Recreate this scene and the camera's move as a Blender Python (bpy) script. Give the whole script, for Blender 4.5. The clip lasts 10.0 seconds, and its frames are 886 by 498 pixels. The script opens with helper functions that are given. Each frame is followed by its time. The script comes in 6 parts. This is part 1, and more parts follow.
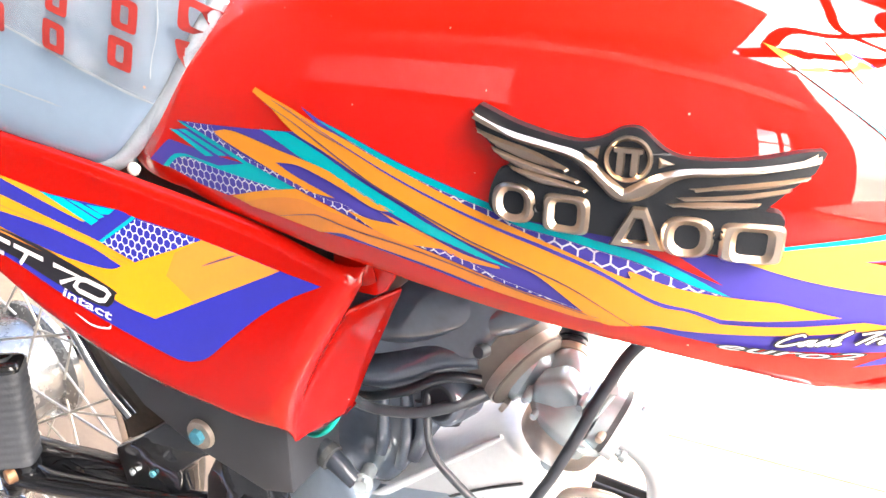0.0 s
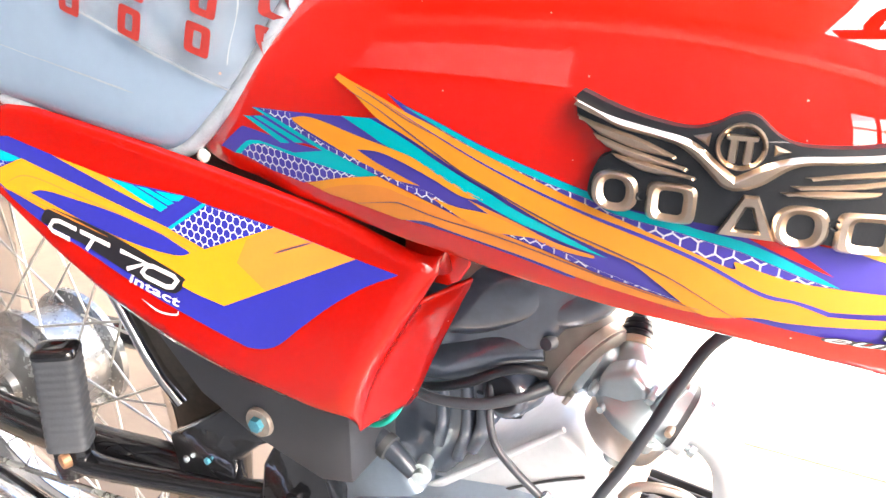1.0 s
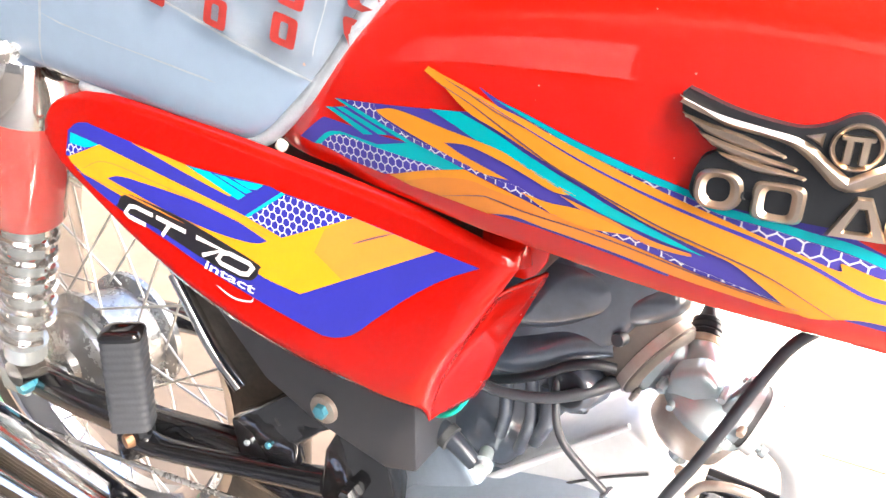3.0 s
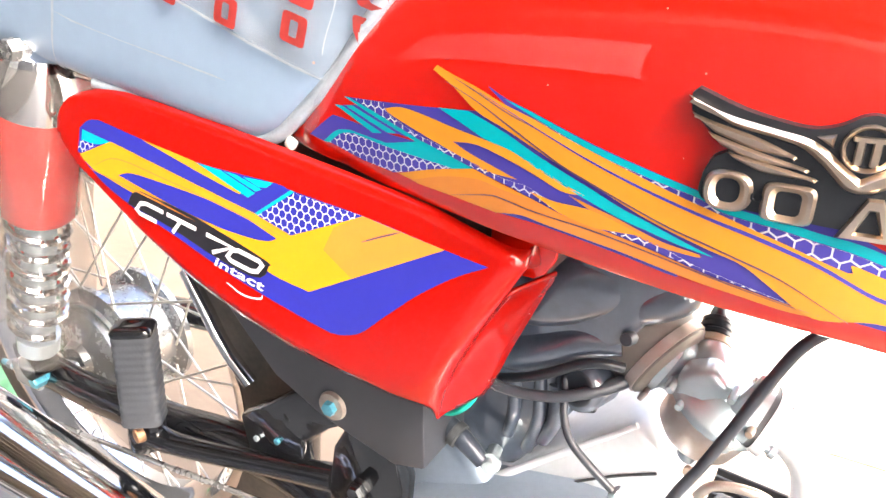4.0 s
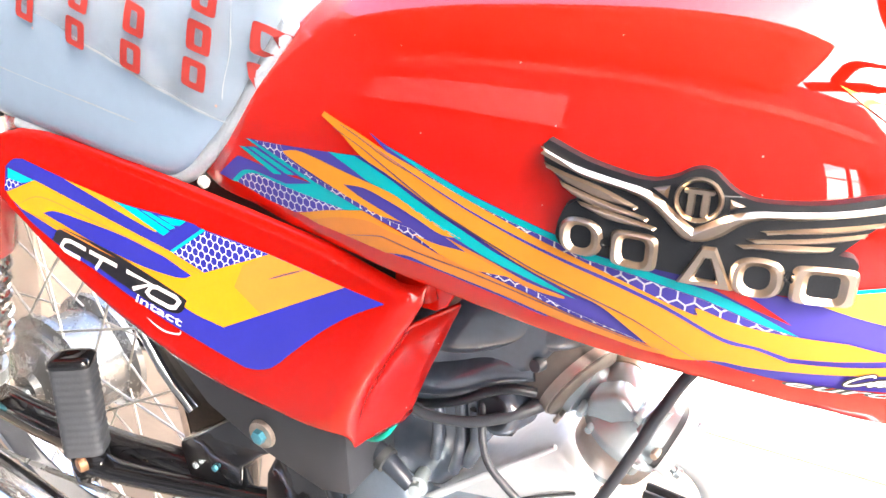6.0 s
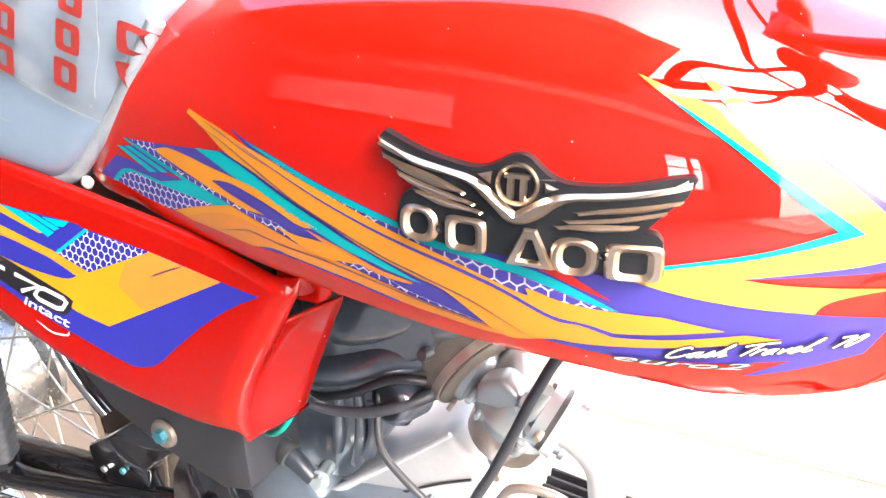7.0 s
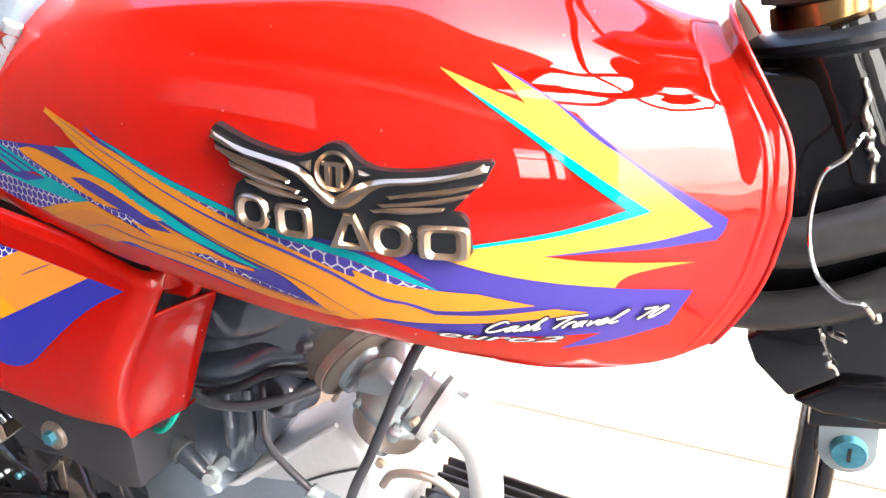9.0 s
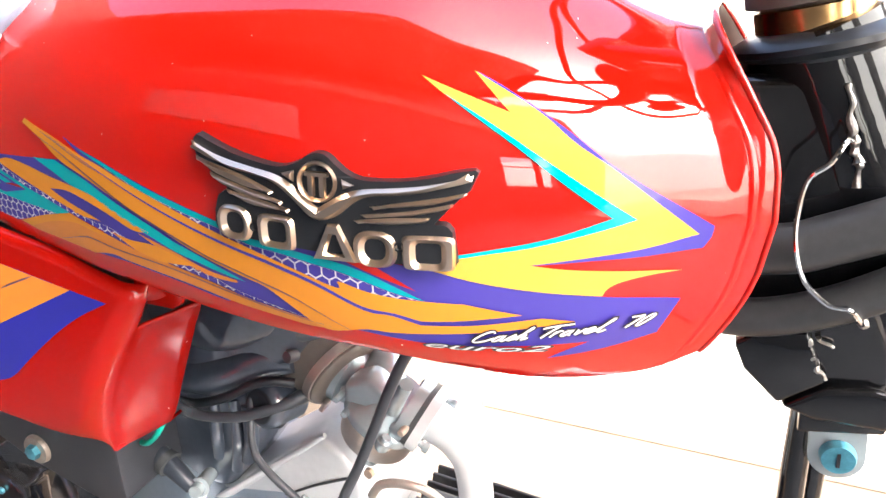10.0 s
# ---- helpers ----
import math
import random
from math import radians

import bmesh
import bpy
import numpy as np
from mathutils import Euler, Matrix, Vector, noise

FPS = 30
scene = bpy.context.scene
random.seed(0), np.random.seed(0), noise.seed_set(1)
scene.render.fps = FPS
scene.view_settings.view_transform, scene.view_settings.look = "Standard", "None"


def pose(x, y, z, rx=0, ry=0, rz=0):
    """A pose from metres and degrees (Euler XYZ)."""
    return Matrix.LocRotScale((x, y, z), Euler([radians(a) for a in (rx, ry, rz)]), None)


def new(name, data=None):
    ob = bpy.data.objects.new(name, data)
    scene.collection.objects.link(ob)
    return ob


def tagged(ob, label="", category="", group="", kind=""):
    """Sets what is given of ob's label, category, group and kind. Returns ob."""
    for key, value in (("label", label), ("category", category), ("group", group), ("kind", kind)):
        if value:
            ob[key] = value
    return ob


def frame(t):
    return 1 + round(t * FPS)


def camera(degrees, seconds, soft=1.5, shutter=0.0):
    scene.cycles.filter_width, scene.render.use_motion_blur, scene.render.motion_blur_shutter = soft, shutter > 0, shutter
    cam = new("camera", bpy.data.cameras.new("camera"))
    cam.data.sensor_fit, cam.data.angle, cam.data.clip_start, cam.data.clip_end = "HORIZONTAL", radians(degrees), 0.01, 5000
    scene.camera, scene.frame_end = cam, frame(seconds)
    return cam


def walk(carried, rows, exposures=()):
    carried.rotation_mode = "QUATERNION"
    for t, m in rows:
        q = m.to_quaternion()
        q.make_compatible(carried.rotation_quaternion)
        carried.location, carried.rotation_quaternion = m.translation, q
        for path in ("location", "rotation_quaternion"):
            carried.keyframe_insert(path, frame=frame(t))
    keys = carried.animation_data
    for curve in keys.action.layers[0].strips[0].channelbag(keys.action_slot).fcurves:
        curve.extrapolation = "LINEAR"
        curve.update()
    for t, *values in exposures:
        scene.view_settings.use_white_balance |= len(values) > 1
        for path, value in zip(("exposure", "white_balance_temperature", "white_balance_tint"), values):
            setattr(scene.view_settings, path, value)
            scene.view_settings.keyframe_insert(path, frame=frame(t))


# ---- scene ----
cam = camera(63.7, 10.0)
METRES, EYE, TILT, LEAN, TURN = 0.25, 0.75, -22.0, 0.0, 26.0
ROWS = [
    (0.0, 0.0, 0.0, 0.0, -0.0, -0.0, 0.0),
    (0.5, -0.0788, 0.0114, -0.0079, 0.86, -0.24, -0.36),
    (1.0, -0.1357, 0.0133, -0.0123, 1.26, -0.44, -0.66),
    (1.5, -0.1815, 0.0157, -0.0137, 1.81, -0.65, -1.11),
    (2.0, -0.2115, 0.0129, -0.0087, 2.27, -0.82, -1.39),
    (2.5, -0.2367, 0.0076, -0.0089, 2.86, -1.0, -1.68),
    (3.0, -0.2576, 0.0006, -0.0102, 3.34, -1.2, -1.92),
    (4.5, -0.2446, 0.001, 0.0098, 4.36, -1.63, -2.15),
    (5.0, -0.2068, -0.0027, 0.0318, 4.37, -1.56, -2.15),
    (6.5, 0.0624, -0.047, 0.0855, 2.6, -1.15, 0.34),
    (7.0, 0.1691, -0.0647, 0.0544, 0.5, -1.08, 0.53),
    (7.5, 0.2651, -0.0888, 0.0264, -1.28, -0.89, 0.74),
    (8.0, 0.3327, -0.1165, 0.008, -1.95, -0.78, 1.09),
    (8.5, 0.381, -0.1392, 0.0046, -2.35, -0.61, 1.4),
    (9.0, 0.3999, -0.1431, 0.0071, -2.77, -0.43, 1.7),
    (9.5, 0.4053, -0.1416, 0.01, -3.21, -0.3, 2.04),
    (10.0, 0.4094, -0.1307, 0.0178, -3.56, -0.17, 2.25),
]
walk(cam, [(t, pose(0, -0.423, EYE, TILT, LEAN, TURN) @ pose(METRES * x, METRES * y, METRES * z, 90 + pitch, roll, yaw)) for t, x, y, z, yaw, pitch, roll in ROWS],
     exposures=[(0.0, 3.28, 6350, 11), (5.0, 3.42, 6450, 11), (6.5, 3.3, 6350, 11), (8.0, 2.82, 6300, 11), (10.0, 2.62, 6300, 11)])
# ---- daylight: an added roof out of view shades the motorcycle, the yard beyond lies in the sun ----
SUN_HEIGHT, SUN_TURN = 45.0, -75.0
world = bpy.data.worlds.new("world")
scene.world = world
world.use_nodes = True
sky = world.node_tree.nodes.new("ShaderNodeTexSky")
sky.sky_type, sky.sun_disc = "NISHITA", False
sky.dust_density = 7.0
sky.sun_elevation, sky.sun_rotation = radians(SUN_HEIGHT), radians(180 + SUN_TURN)
back = world.node_tree.nodes["Background"]
back.inputs["Strength"].default_value = 0.15
world.node_tree.links.new(sky.outputs["Color"], back.inputs["Color"])
sun = new("sun", bpy.data.lights.new("sun", "SUN"))
sun.data.energy, sun.data.angle, sun.data.color = 5.0, radians(0.6), (1.0, 0.95, 0.88)
sun.matrix_world = pose(0, -4, 8, 90 - SUN_HEIGHT, 0, SUN_TURN)


# ---- shape functions of the bodywork ----
def prof(x, pts):
    """Smooth curve through (x, value) pairs, held at its ends."""
    if x <= pts[0][0]:
        return pts[0][1]
    if x >= pts[-1][0]:
        return pts[-1][1]
    n = len(pts)
    for i in range(n - 1):
        if x <= pts[i + 1][0]:
            break
    (x0, y0), (x1, y1) = pts[i], pts[i + 1]
    h = x1 - x0
    d = (y1 - y0) / h
    a = (y1 - pts[i - 1][1]) / (x1 - pts[i - 1][0]) if i > 0 else d
    b = (pts[i + 2][1] - y0) / (pts[i + 2][0] - x0) if i + 2 < n else d
    t = (x - x0) / h
    return (2*t**3 - 3*t*t + 1) * y0 + (t**3 - 2*t*t + t) * h * a + (3*t*t - 2*t**3) * y1 + (t**3 - t*t) * h * b


TANK_REAR, TANK_FRONT = -0.43, 0.13
TANK_WIDTH = [(-0.43, 0.02), (-0.42, 0.062), (-0.40, 0.09), (-0.36, 0.112), (-0.32, 0.120), (-0.25, 0.133), (-0.20, 0.142), (-0.14, 0.150), (-0.08, 0.1545), (-0.04, 0.1535), (0.0, 0.146), (0.04, 0.1315), (0.07, 0.117), (0.10, 0.098), (0.13, 0.084)]
TANK_TOP = [(-0.43, 0.69), (-0.40, 0.712), (-0.36, 0.735), (-0.30, 0.758), (-0.2, 0.778), (-0.1, 0.784), (0.0, 0.780), (0.05, 0.766), (0.08, 0.7525), (0.10, 0.7435), (0.114, 0.7385), (0.1215, 0.7390), (0.13, 0.7440)]
TANK_BOTTOM = [(-0.43, 0.603), (-0.38, 0.598), (-0.33, 0.5920), (-0.28, 0.585), (-0.22, 0.5795), (-0.16, 0.5748), (-0.1, 0.571), (-0.05, 0.568), (0.0, 0.562), (0.03, 0.555), (0.06, 0.5485), (0.09, 0.5435), (0.11, 0.5445), (0.12, 0.549), (0.13, 0.560)]
TANK_EDGE = 0.030
TANK_HEM = [(0.110, 0.0), (0.1180, 0.0), (0.1200, -0.0006), (0.1218, 0.0001), (0.1245, 0.0004), (0.13, 0.0003)]
TANK_NOSE = [(0.53, -0.01), (0.545, 0.018), (0.550, 0.045), (0.557, 0.072), (0.567, 0.089), (0.580, 0.0990), (0.591, 0.1070), (0.605, 0.1145), (0.621, 0.1215), (0.637, 0.1260), (0.66, 0.1290), (0.69, 0.125), (0.711, 0.1135), (0.731, 0.1005), (0.745, 0.0925), (0.79, 0.085)]
TANK_MID = 0.66


def tank_section(s):
    return prof(s, TANK_WIDTH), prof(s, TANK_TOP), prof(s, TANK_BOTTOM)


def tank_warp(s, z):
    """From the straight station s to the true x at height z: the nose is rounded in side view."""
    return TANK_REAR + (s - TANK_REAR) * (prof(z, TANK_NOSE) - TANK_REAR) / (TANK_FRONT - TANK_REAR)


def tank_y(x, z):
    s = TANK_REAR + (x - TANK_REAR) * (TANK_FRONT - TANK_REAR) / (prof(z, TANK_NOSE) - TANK_REAR)
    w, top, bot = tank_section(s)
    u, n = ((z - TANK_MID) / (top - TANK_MID), 2.7) if z > TANK_MID else ((TANK_MID - z) / (TANK_MID - bot), 4.2)
    return -w * max(0.0, 1 - min(u, 1.0) ** n) ** (1 / n)


def cover_y(x, z):
    """Outer face of the side cover: leans out towards its lower edge and curls in at its foremost low corner."""
    low = max(0.0, min(1.0, ((x + 0.47) * 0.5 + 0.485 - z) / 0.129))
    return -(0.136 + 0.20 * (0.585 - z)) + 0.040 * low ** 3.5


# ---- materials ----
def material(name, color, rough=0.5, metal=0.0, coat=0.0, vary=0.0, scale=20.0, bump=0.0, bump_scale=200.0, rough_vary=0.0, spec=0.5, coat_rough=0.03, tint=None, coat_ior=1.5, specks=0):
    """A node material: colour with broad stains and fine grain, roughness that varies, fine relief."""
    m = bpy.data.materials.new(name)
    m.use_nodes = True
    nt = m.node_tree
    b = nt.nodes["Principled BSDF"]
    b.inputs["Base Color"].default_value = (*color, 1)
    b.inputs["Roughness"].default_value, b.inputs["Metallic"].default_value = rough, metal
    b.inputs["Coat Weight"].default_value, b.inputs["Coat Roughness"].default_value = coat, coat_rough
    b.inputs["Specular IOR Level"].default_value = spec
    b.inputs["Coat IOR"].default_value = coat_ior
    co = nt.nodes.new("ShaderNodeTexCoord")
    if vary or rough_vary:
        big, fine = nt.nodes.new("ShaderNodeTexNoise"), nt.nodes.new("ShaderNodeTexNoise")
        big.inputs["Scale"].default_value, big.inputs["Detail"].default_value = scale, 6
        fine.inputs["Scale"].default_value, fine.inputs["Detail"].default_value = scale * 9, 4
        add = nt.nodes.new("ShaderNodeMix")
        add.inputs["Factor"].default_value = 0.35
        for n, s in ((big, 2), (fine, 3)):
            nt.links.new(co.outputs["Object"], n.inputs["Vector"])
            nt.links.new(n.outputs["Fac"], add.inputs[s])
        if vary:
            ramp = nt.nodes.new("ShaderNodeValToRGB")
            lo = tint or tuple(c * (1 - vary) for c in color)
            hi = tuple(min(1, c * (1 + 0.6 * vary)) for c in color)
            ramp.color_ramp.elements[0].position, ramp.color_ramp.elements[1].position = 0.3, 0.68
            ramp.color_ramp.elements[0].color, ramp.color_ramp.elements[1].color = (*lo, 1), (*hi, 1)
            nt.links.new(add.outputs[0], ramp.inputs["Fac"])
            nt.links.new(ramp.outputs["Color"], b.inputs["Base Color"])
        if rough_vary:
            mr = nt.nodes.new("ShaderNodeMapRange")
            mr.inputs["From Min"].default_value, mr.inputs["From Max"].default_value = 0.3, 0.7
            mr.inputs["To Min"].default_value, mr.inputs["To Max"].default_value = max(0.02, rough - rough_vary), min(1, rough + rough_vary)
            nt.links.new(add.outputs[0], mr.inputs["Value"])
            nt.links.new(mr.outputs["Result"], b.inputs["Roughness"])
    if specks:
        # stray dust grains: small pale dots, far apart
        vo, lt, mx = nt.nodes.new("ShaderNodeTexVoronoi"), nt.nodes.new("ShaderNodeMath"), nt.nodes.new("ShaderNodeMixRGB")
        vo.inputs["Scale"].default_value = specks
        lt.operation = "LESS_THAN"
        lt.inputs[1].default_value = 0.036
        mx.inputs["Color2"].default_value = (0.62, 0.36, 0.30, 1)
        nt.links.new(co.outputs["Object"], vo.inputs["Vector"])
        nt.links.new(vo.outputs["Distance"], lt.inputs[0])
        nt.links.new(lt.outputs["Value"], mx.inputs["Fac"])
        src = b.inputs["Base Color"]
        if src.is_linked:
            nt.links.new(src.links[0].from_socket, mx.inputs["Color1"])
        else:
            mx.inputs["Color1"].default_value = (*color, 1)
        nt.links.new(mx.outputs["Color"], src)
    if bump:
        n, bp = nt.nodes.new("ShaderNodeTexNoise"), nt.nodes.new("ShaderNodeBump")
        n.inputs["Scale"].default_value, n.inputs["Detail"].default_value = bump_scale, 3
        bp.inputs["Strength"].default_value, bp.inputs["Distance"].default_value = bump, 0.002
        nt.links.new(co.outputs["Object"], n.inputs["Vector"])
        nt.links.new(n.outputs["Fac"], bp.inputs["Height"])
        nt.links.new(bp.outputs["Normal"], b.inputs["Normal"])
        if coat:
            nt.links.new(bp.outputs["Normal"], b.inputs["Coat Normal"])
    return m


red_paint = material("red_paint", (0.60, 0.006, 0.0015), 0.4, coat=1.0, spec=0.0, vary=0.05, scale=6, bump=0.16, bump_scale=10, coat_rough=0.015, coat_ior=1.88, specks=80)
red_plastic = material("red_plastic", (0.34, 0.0040, 0.0015), 0.4, coat=0.9, spec=0.0, vary=0.05, scale=8, bump=0.02, bump_scale=60, coat_rough=0.05, coat_ior=1.5, specks=55)
vinyl_purple = material("vinyl_purple", (0.062, 0.048, 0.34), 0.3, coat=0.8, vary=0.06, scale=30, spec=0.0, coat_rough=0.04, coat_ior=1.72)
vinyl_blue = material("vinyl_blue", (0.026, 0.028, 0.30), 0.3, coat=0.8, vary=0.06, scale=30, spec=0.0, coat_rough=0.05, coat_ior=1.6)
vinyl_teal = material("vinyl_teal", (0.0, 0.40, 0.47), 0.3, coat=0.8, vary=0.05, scale=30, spec=0.0, coat_rough=0.04, coat_ior=1.72)
vinyl_yellow = material("vinyl_yellow", (0.70, 0.40, 0.06), 0.3, coat=0.8, vary=0.05, scale=30, spec=0.0, coat_rough=0.04, coat_ior=1.72)
vinyl_amber = material("vinyl_amber", (0.72, 0.275, 0.022), 0.3, coat=0.8, vary=0.05, scale=30, coat_rough=0.04, spec=0.0, coat_ior=1.72)
vinyl_gold = material("vinyl_gold", (0.66, 0.285, 0.012), 0.3, coat=0.8, vary=0.05, scale=30, spec=0.0, coat_rough=0.04, coat_ior=1.72)
vinyl_orange = material("vinyl_orange", (0.66, 0.225, 0.035), 0.3, coat=0.8, vary=0.05, scale=30, spec=0.0, coat_rough=0.04, coat_ior=1.72)
vinyl_white = material("vinyl_white", (0.75, 0.74, 0.78), 0.35, coat=0.6, vary=0.04, scale=40)
vinyl_black = material("vinyl_black", (0.012, 0.011, 0.016), 0.3, coat=0.8)
vinyl_line = material("vinyl_line", (0.10, 0.05, 0.09), 0.35, coat=0.6)
gold = material("gold", (0.88, 0.71, 0.56), 0.28, metal=1.0, vary=0.05, scale=40)
badge_black = material("badge_black", (0.012, 0.014, 0.018), 0.38, vary=0.2, scale=150, bump=0.08, bump_scale=900)
chrome = material("chrome", (0.82, 0.82, 0.83), 0.08, metal=1.0, rough_vary=0.05, scale=30)
zinc = material("zinc", (0.48, 0.56, 0.60), 0.27, metal=0.55, vary=0.10, scale=24, bump=0.04, bump_scale=60)
dull_washer = material("dull_washer", (0.34, 0.29, 0.25), 0.4, metal=0.4, vary=0.25, scale=120)
cast_alloy = material("cast_alloy", (0.33, 0.40, 0.49), 0.32, metal=0.5, vary=0.1, scale=25, rough_vary=0.06)
hub_alloy = material("hub_alloy", (0.34, 0.35, 0.355), 0.26, metal=0.7, vary=0.10, scale=28, rough_vary=0.1)
spoke_steel = material("spoke_steel", (0.58, 0.57, 0.52), 0.35, metal=0.5, vary=0.2, scale=60)
dull_cast = material("dull_cast", (0.045, 0.056, 0.075), 0.30, metal=0.2, vary=0.3, scale=40, bump=0.15, bump_scale=160)
alloy_paint = material("alloy_paint", (0.66, 0.69, 0.72), 0.34, metal=0.15, vary=0.1, scale=18)
black_gloss = material("black_gloss", (0.0045, 0.005, 0.0065), 0.3, coat=1.0, coat_rough=0.03, coat_ior=1.62, spec=0.1, bump=0.55, bump_scale=20)
black_plastic = material("black_plastic", (0.013, 0.014, 0.017), 0.40, vary=0.2, scale=25, bump=0.08, bump_scale=500, spec=0.45)
housing_plastic = material("housing_plastic", (0.058, 0.076, 0.108), 0.30, vary=0.35, scale=14, tint=(0.034, 0.044, 0.064), spec=0.5, coat=1.0, coat_rough=0.05, coat_ior=2.2, bump=0.8, bump_scale=22)
recess_shade = material("recess_shade", (0.055, 0.026, 0.021), 0.6, vary=0.3, scale=30)
dark_gasket = material("dark_gasket", (0.05, 0.055, 0.06), 0.6, vary=0.3, scale=90)
rust_stain = material("rust_stain", (0.42, 0.30, 0.20), 0.45, metal=0.5, vary=0.5, scale=110, tint=(0.50, 0.46, 0.42), bump=0.1)
grey_plastic = material("grey_plastic", (0.038, 0.041, 0.050), 0.45, vary=0.15, scale=12, bump=0.1, bump_scale=700, spec=0.45)
rubber = material("rubber", (0.018, 0.022, 0.029), 0.30, vary=0.3, scale=40, spec=0.5)
sleeve_rubber = material("sleeve_rubber", (0.040, 0.043, 0.048), 0.38, vary=0.3, scale=30, spec=0.5, bump=0.1, bump_scale=60)
boot_rubber = material("boot_rubber", (0.115, 0.100, 0.088), 0.42, vary=0.3, scale=22, tint=(0.18, 0.160, 0.142), bump=0.1, bump_scale=200)
dusty_rubber = material("dusty_rubber", (0.034, 0.040, 0.050), 0.36, vary=0.45, scale=30, tint=(0.058, 0.066, 0.080), spec=0.5)
tyre_rubber = material("tyre_rubber", (0.035, 0.033, 0.03), 0.75, vary=0.4, scale=20, tint=(0.10, 0.085, 0.07), bump=0.2, bump_scale=150)
rust = material("rust", (0.24, 0.13, 0.07), 0.5, metal=0.5, vary=0.5, scale=90, bump=0.1)
bowl_bronze = material("bowl_bronze", (0.42, 0.34, 0.29), 0.34, metal=0.75, vary=0.4, scale=35, tint=(0.58, 0.54, 0.50))
brass = material("brass", (0.85, 0.52, 0.22), 0.2, metal=1.0, rough_vary=0.08, scale=60)
blue_zinc = material("blue_zinc", (0.10, 0.36, 0.48), 0.35, metal=0.6, vary=0.3, scale=120)
weld = material("weld", (0.55, 0.53, 0.50), 0.3, metal=0.9, bump=0.4, bump_scale=350, vary=0.5, scale=120)
green_wire = material("green_wire", (0.0, 0.42, 0.32), 0.4)
seat_vinyl = material("seat_vinyl", (0.245, 0.335, 0.46), 0.42, coat=0.5, coat_rough=0.2, vary=0.07, scale=9, bump=0.10, bump_scale=28, specks=40)
print_red = material("print_red", (0.33, 0.03, 0.026), 0.5, vary=0.2, scale=80, coat=0.4)
film_edge = material("film_edge", (0.34, 0.39, 0.45), 0.3, coat=0.5, vary=0.2, scale=60, bump=0.2, bump_scale=120)
peg_rubber = material("peg_rubber", (0.034, 0.039, 0.048), 0.55, vary=0.2, scale=60, bump=0.15, bump_scale=400)
fin_black = material("fin_black", (0.020, 0.020, 0.021), 0.5, vary=0.3, scale=40, bump=0.1)
white_clip = material("white_clip", (0.75, 0.73, 0.68), 0.5)
# yard colour toned down to how the ground looks in shade
yard = material("yard_concrete", (0.18, 0.136, 0.098), 0.85, vary=0.22, scale=2.4, bump=0.3, bump_scale=60)
unseen_floor = material("unseen_floor", (0.075, 0.085, 0.10), 0.7, vary=0.2, scale=3.0, bump=0.2, bump_scale=70)
green_cloth = material("green_cloth", (0.12, 0.30, 0.14), 0.85, vary=0.3, scale=25, bump=0.4, bump_scale=90)
# unseen walls' colour is darkened so the tank reflects a dim shop
dim_wall = material("dim_wall", (0.075, 0.075, 0.075), 0.8, vary=0.12, scale=2.0, bump=0.15, bump_scale=90)
bounce_wall = material("bounce_wall", (0.88, 0.87, 0.83), 0.85, vary=0.1, scale=1.2, bump=0.2, bump_scale=50)
# lit copy of the yard's concrete: sunlight is put into its paler colour
reflector_concrete = material("reflector_concrete", (0.58, 0.52, 0.44), 0.85, vary=0.15, scale=1.6, bump=0.2, bump_scale=60)
streak_board = material("streak_board", (0.24, 0.21, 0.18), 0.7, vary=0.2, scale=5.0)
panel_paint = material("panel_paint", (0.34, 0.33, 0.31), 0.6, vary=0.15, scale=4.0)
roof_board = material("roof_board", (0.20, 0.17, 0.14), 0.8, vary=0.2, scale=3.0)


def film_material(name, clear=0.75, rough=0.15, scale=28, uneven=0.13, milk=(0.37, 0.40, 0.44)):
    """Thin, slightly milky plastic film."""
    m = bpy.data.materials.new(name)
    m.use_nodes = True
    nt = m.node_tree
    b = nt.nodes["Principled BSDF"]
    b.inputs["Base Color"].default_value, b.inputs["Roughness"].default_value = (*milk, 1), rough
    tr, mix = nt.nodes.new("ShaderNodeBsdfTransparent"), nt.nodes.new("ShaderNodeMixShader")
    n, mr, co = nt.nodes.new("ShaderNodeTexNoise"), nt.nodes.new("ShaderNodeMapRange"), nt.nodes.new("ShaderNodeTexCoord")
    n.inputs["Scale"].default_value, n.inputs["Detail"].default_value = scale, 5
    mr.inputs["From Min"].default_value, mr.inputs["From Max"].default_value = 0.35, 0.7
    mr.inputs["To Min"].default_value, mr.inputs["To Max"].default_value = min(1, clear + uneven), clear - uneven
    nt.links.new(co.outputs["Object"], n.inputs["Vector"])
    nt.links.new(n.outputs["Fac"], mr.inputs["Value"])
    nt.links.new(mr.outputs["Result"], mix.inputs["Fac"])
    nt.links.new(b.outputs["BSDF"], mix.inputs[1])
    nt.links.new(tr.outputs["BSDF"], mix.inputs[2])
    nt.links.new(mix.outputs["Shader"], nt.nodes["Material Output"].inputs["Surface"])
    return m


clear_film = film_material("clear_film", 0.88, 0.12, 40, 0.08)
bag_film = film_material("bag_film", 0.68, 0.35, 12, 0.10, (0.17, 0.16, 0.15))
seat_film = film_material("seat_film", 0.68, 0.18)

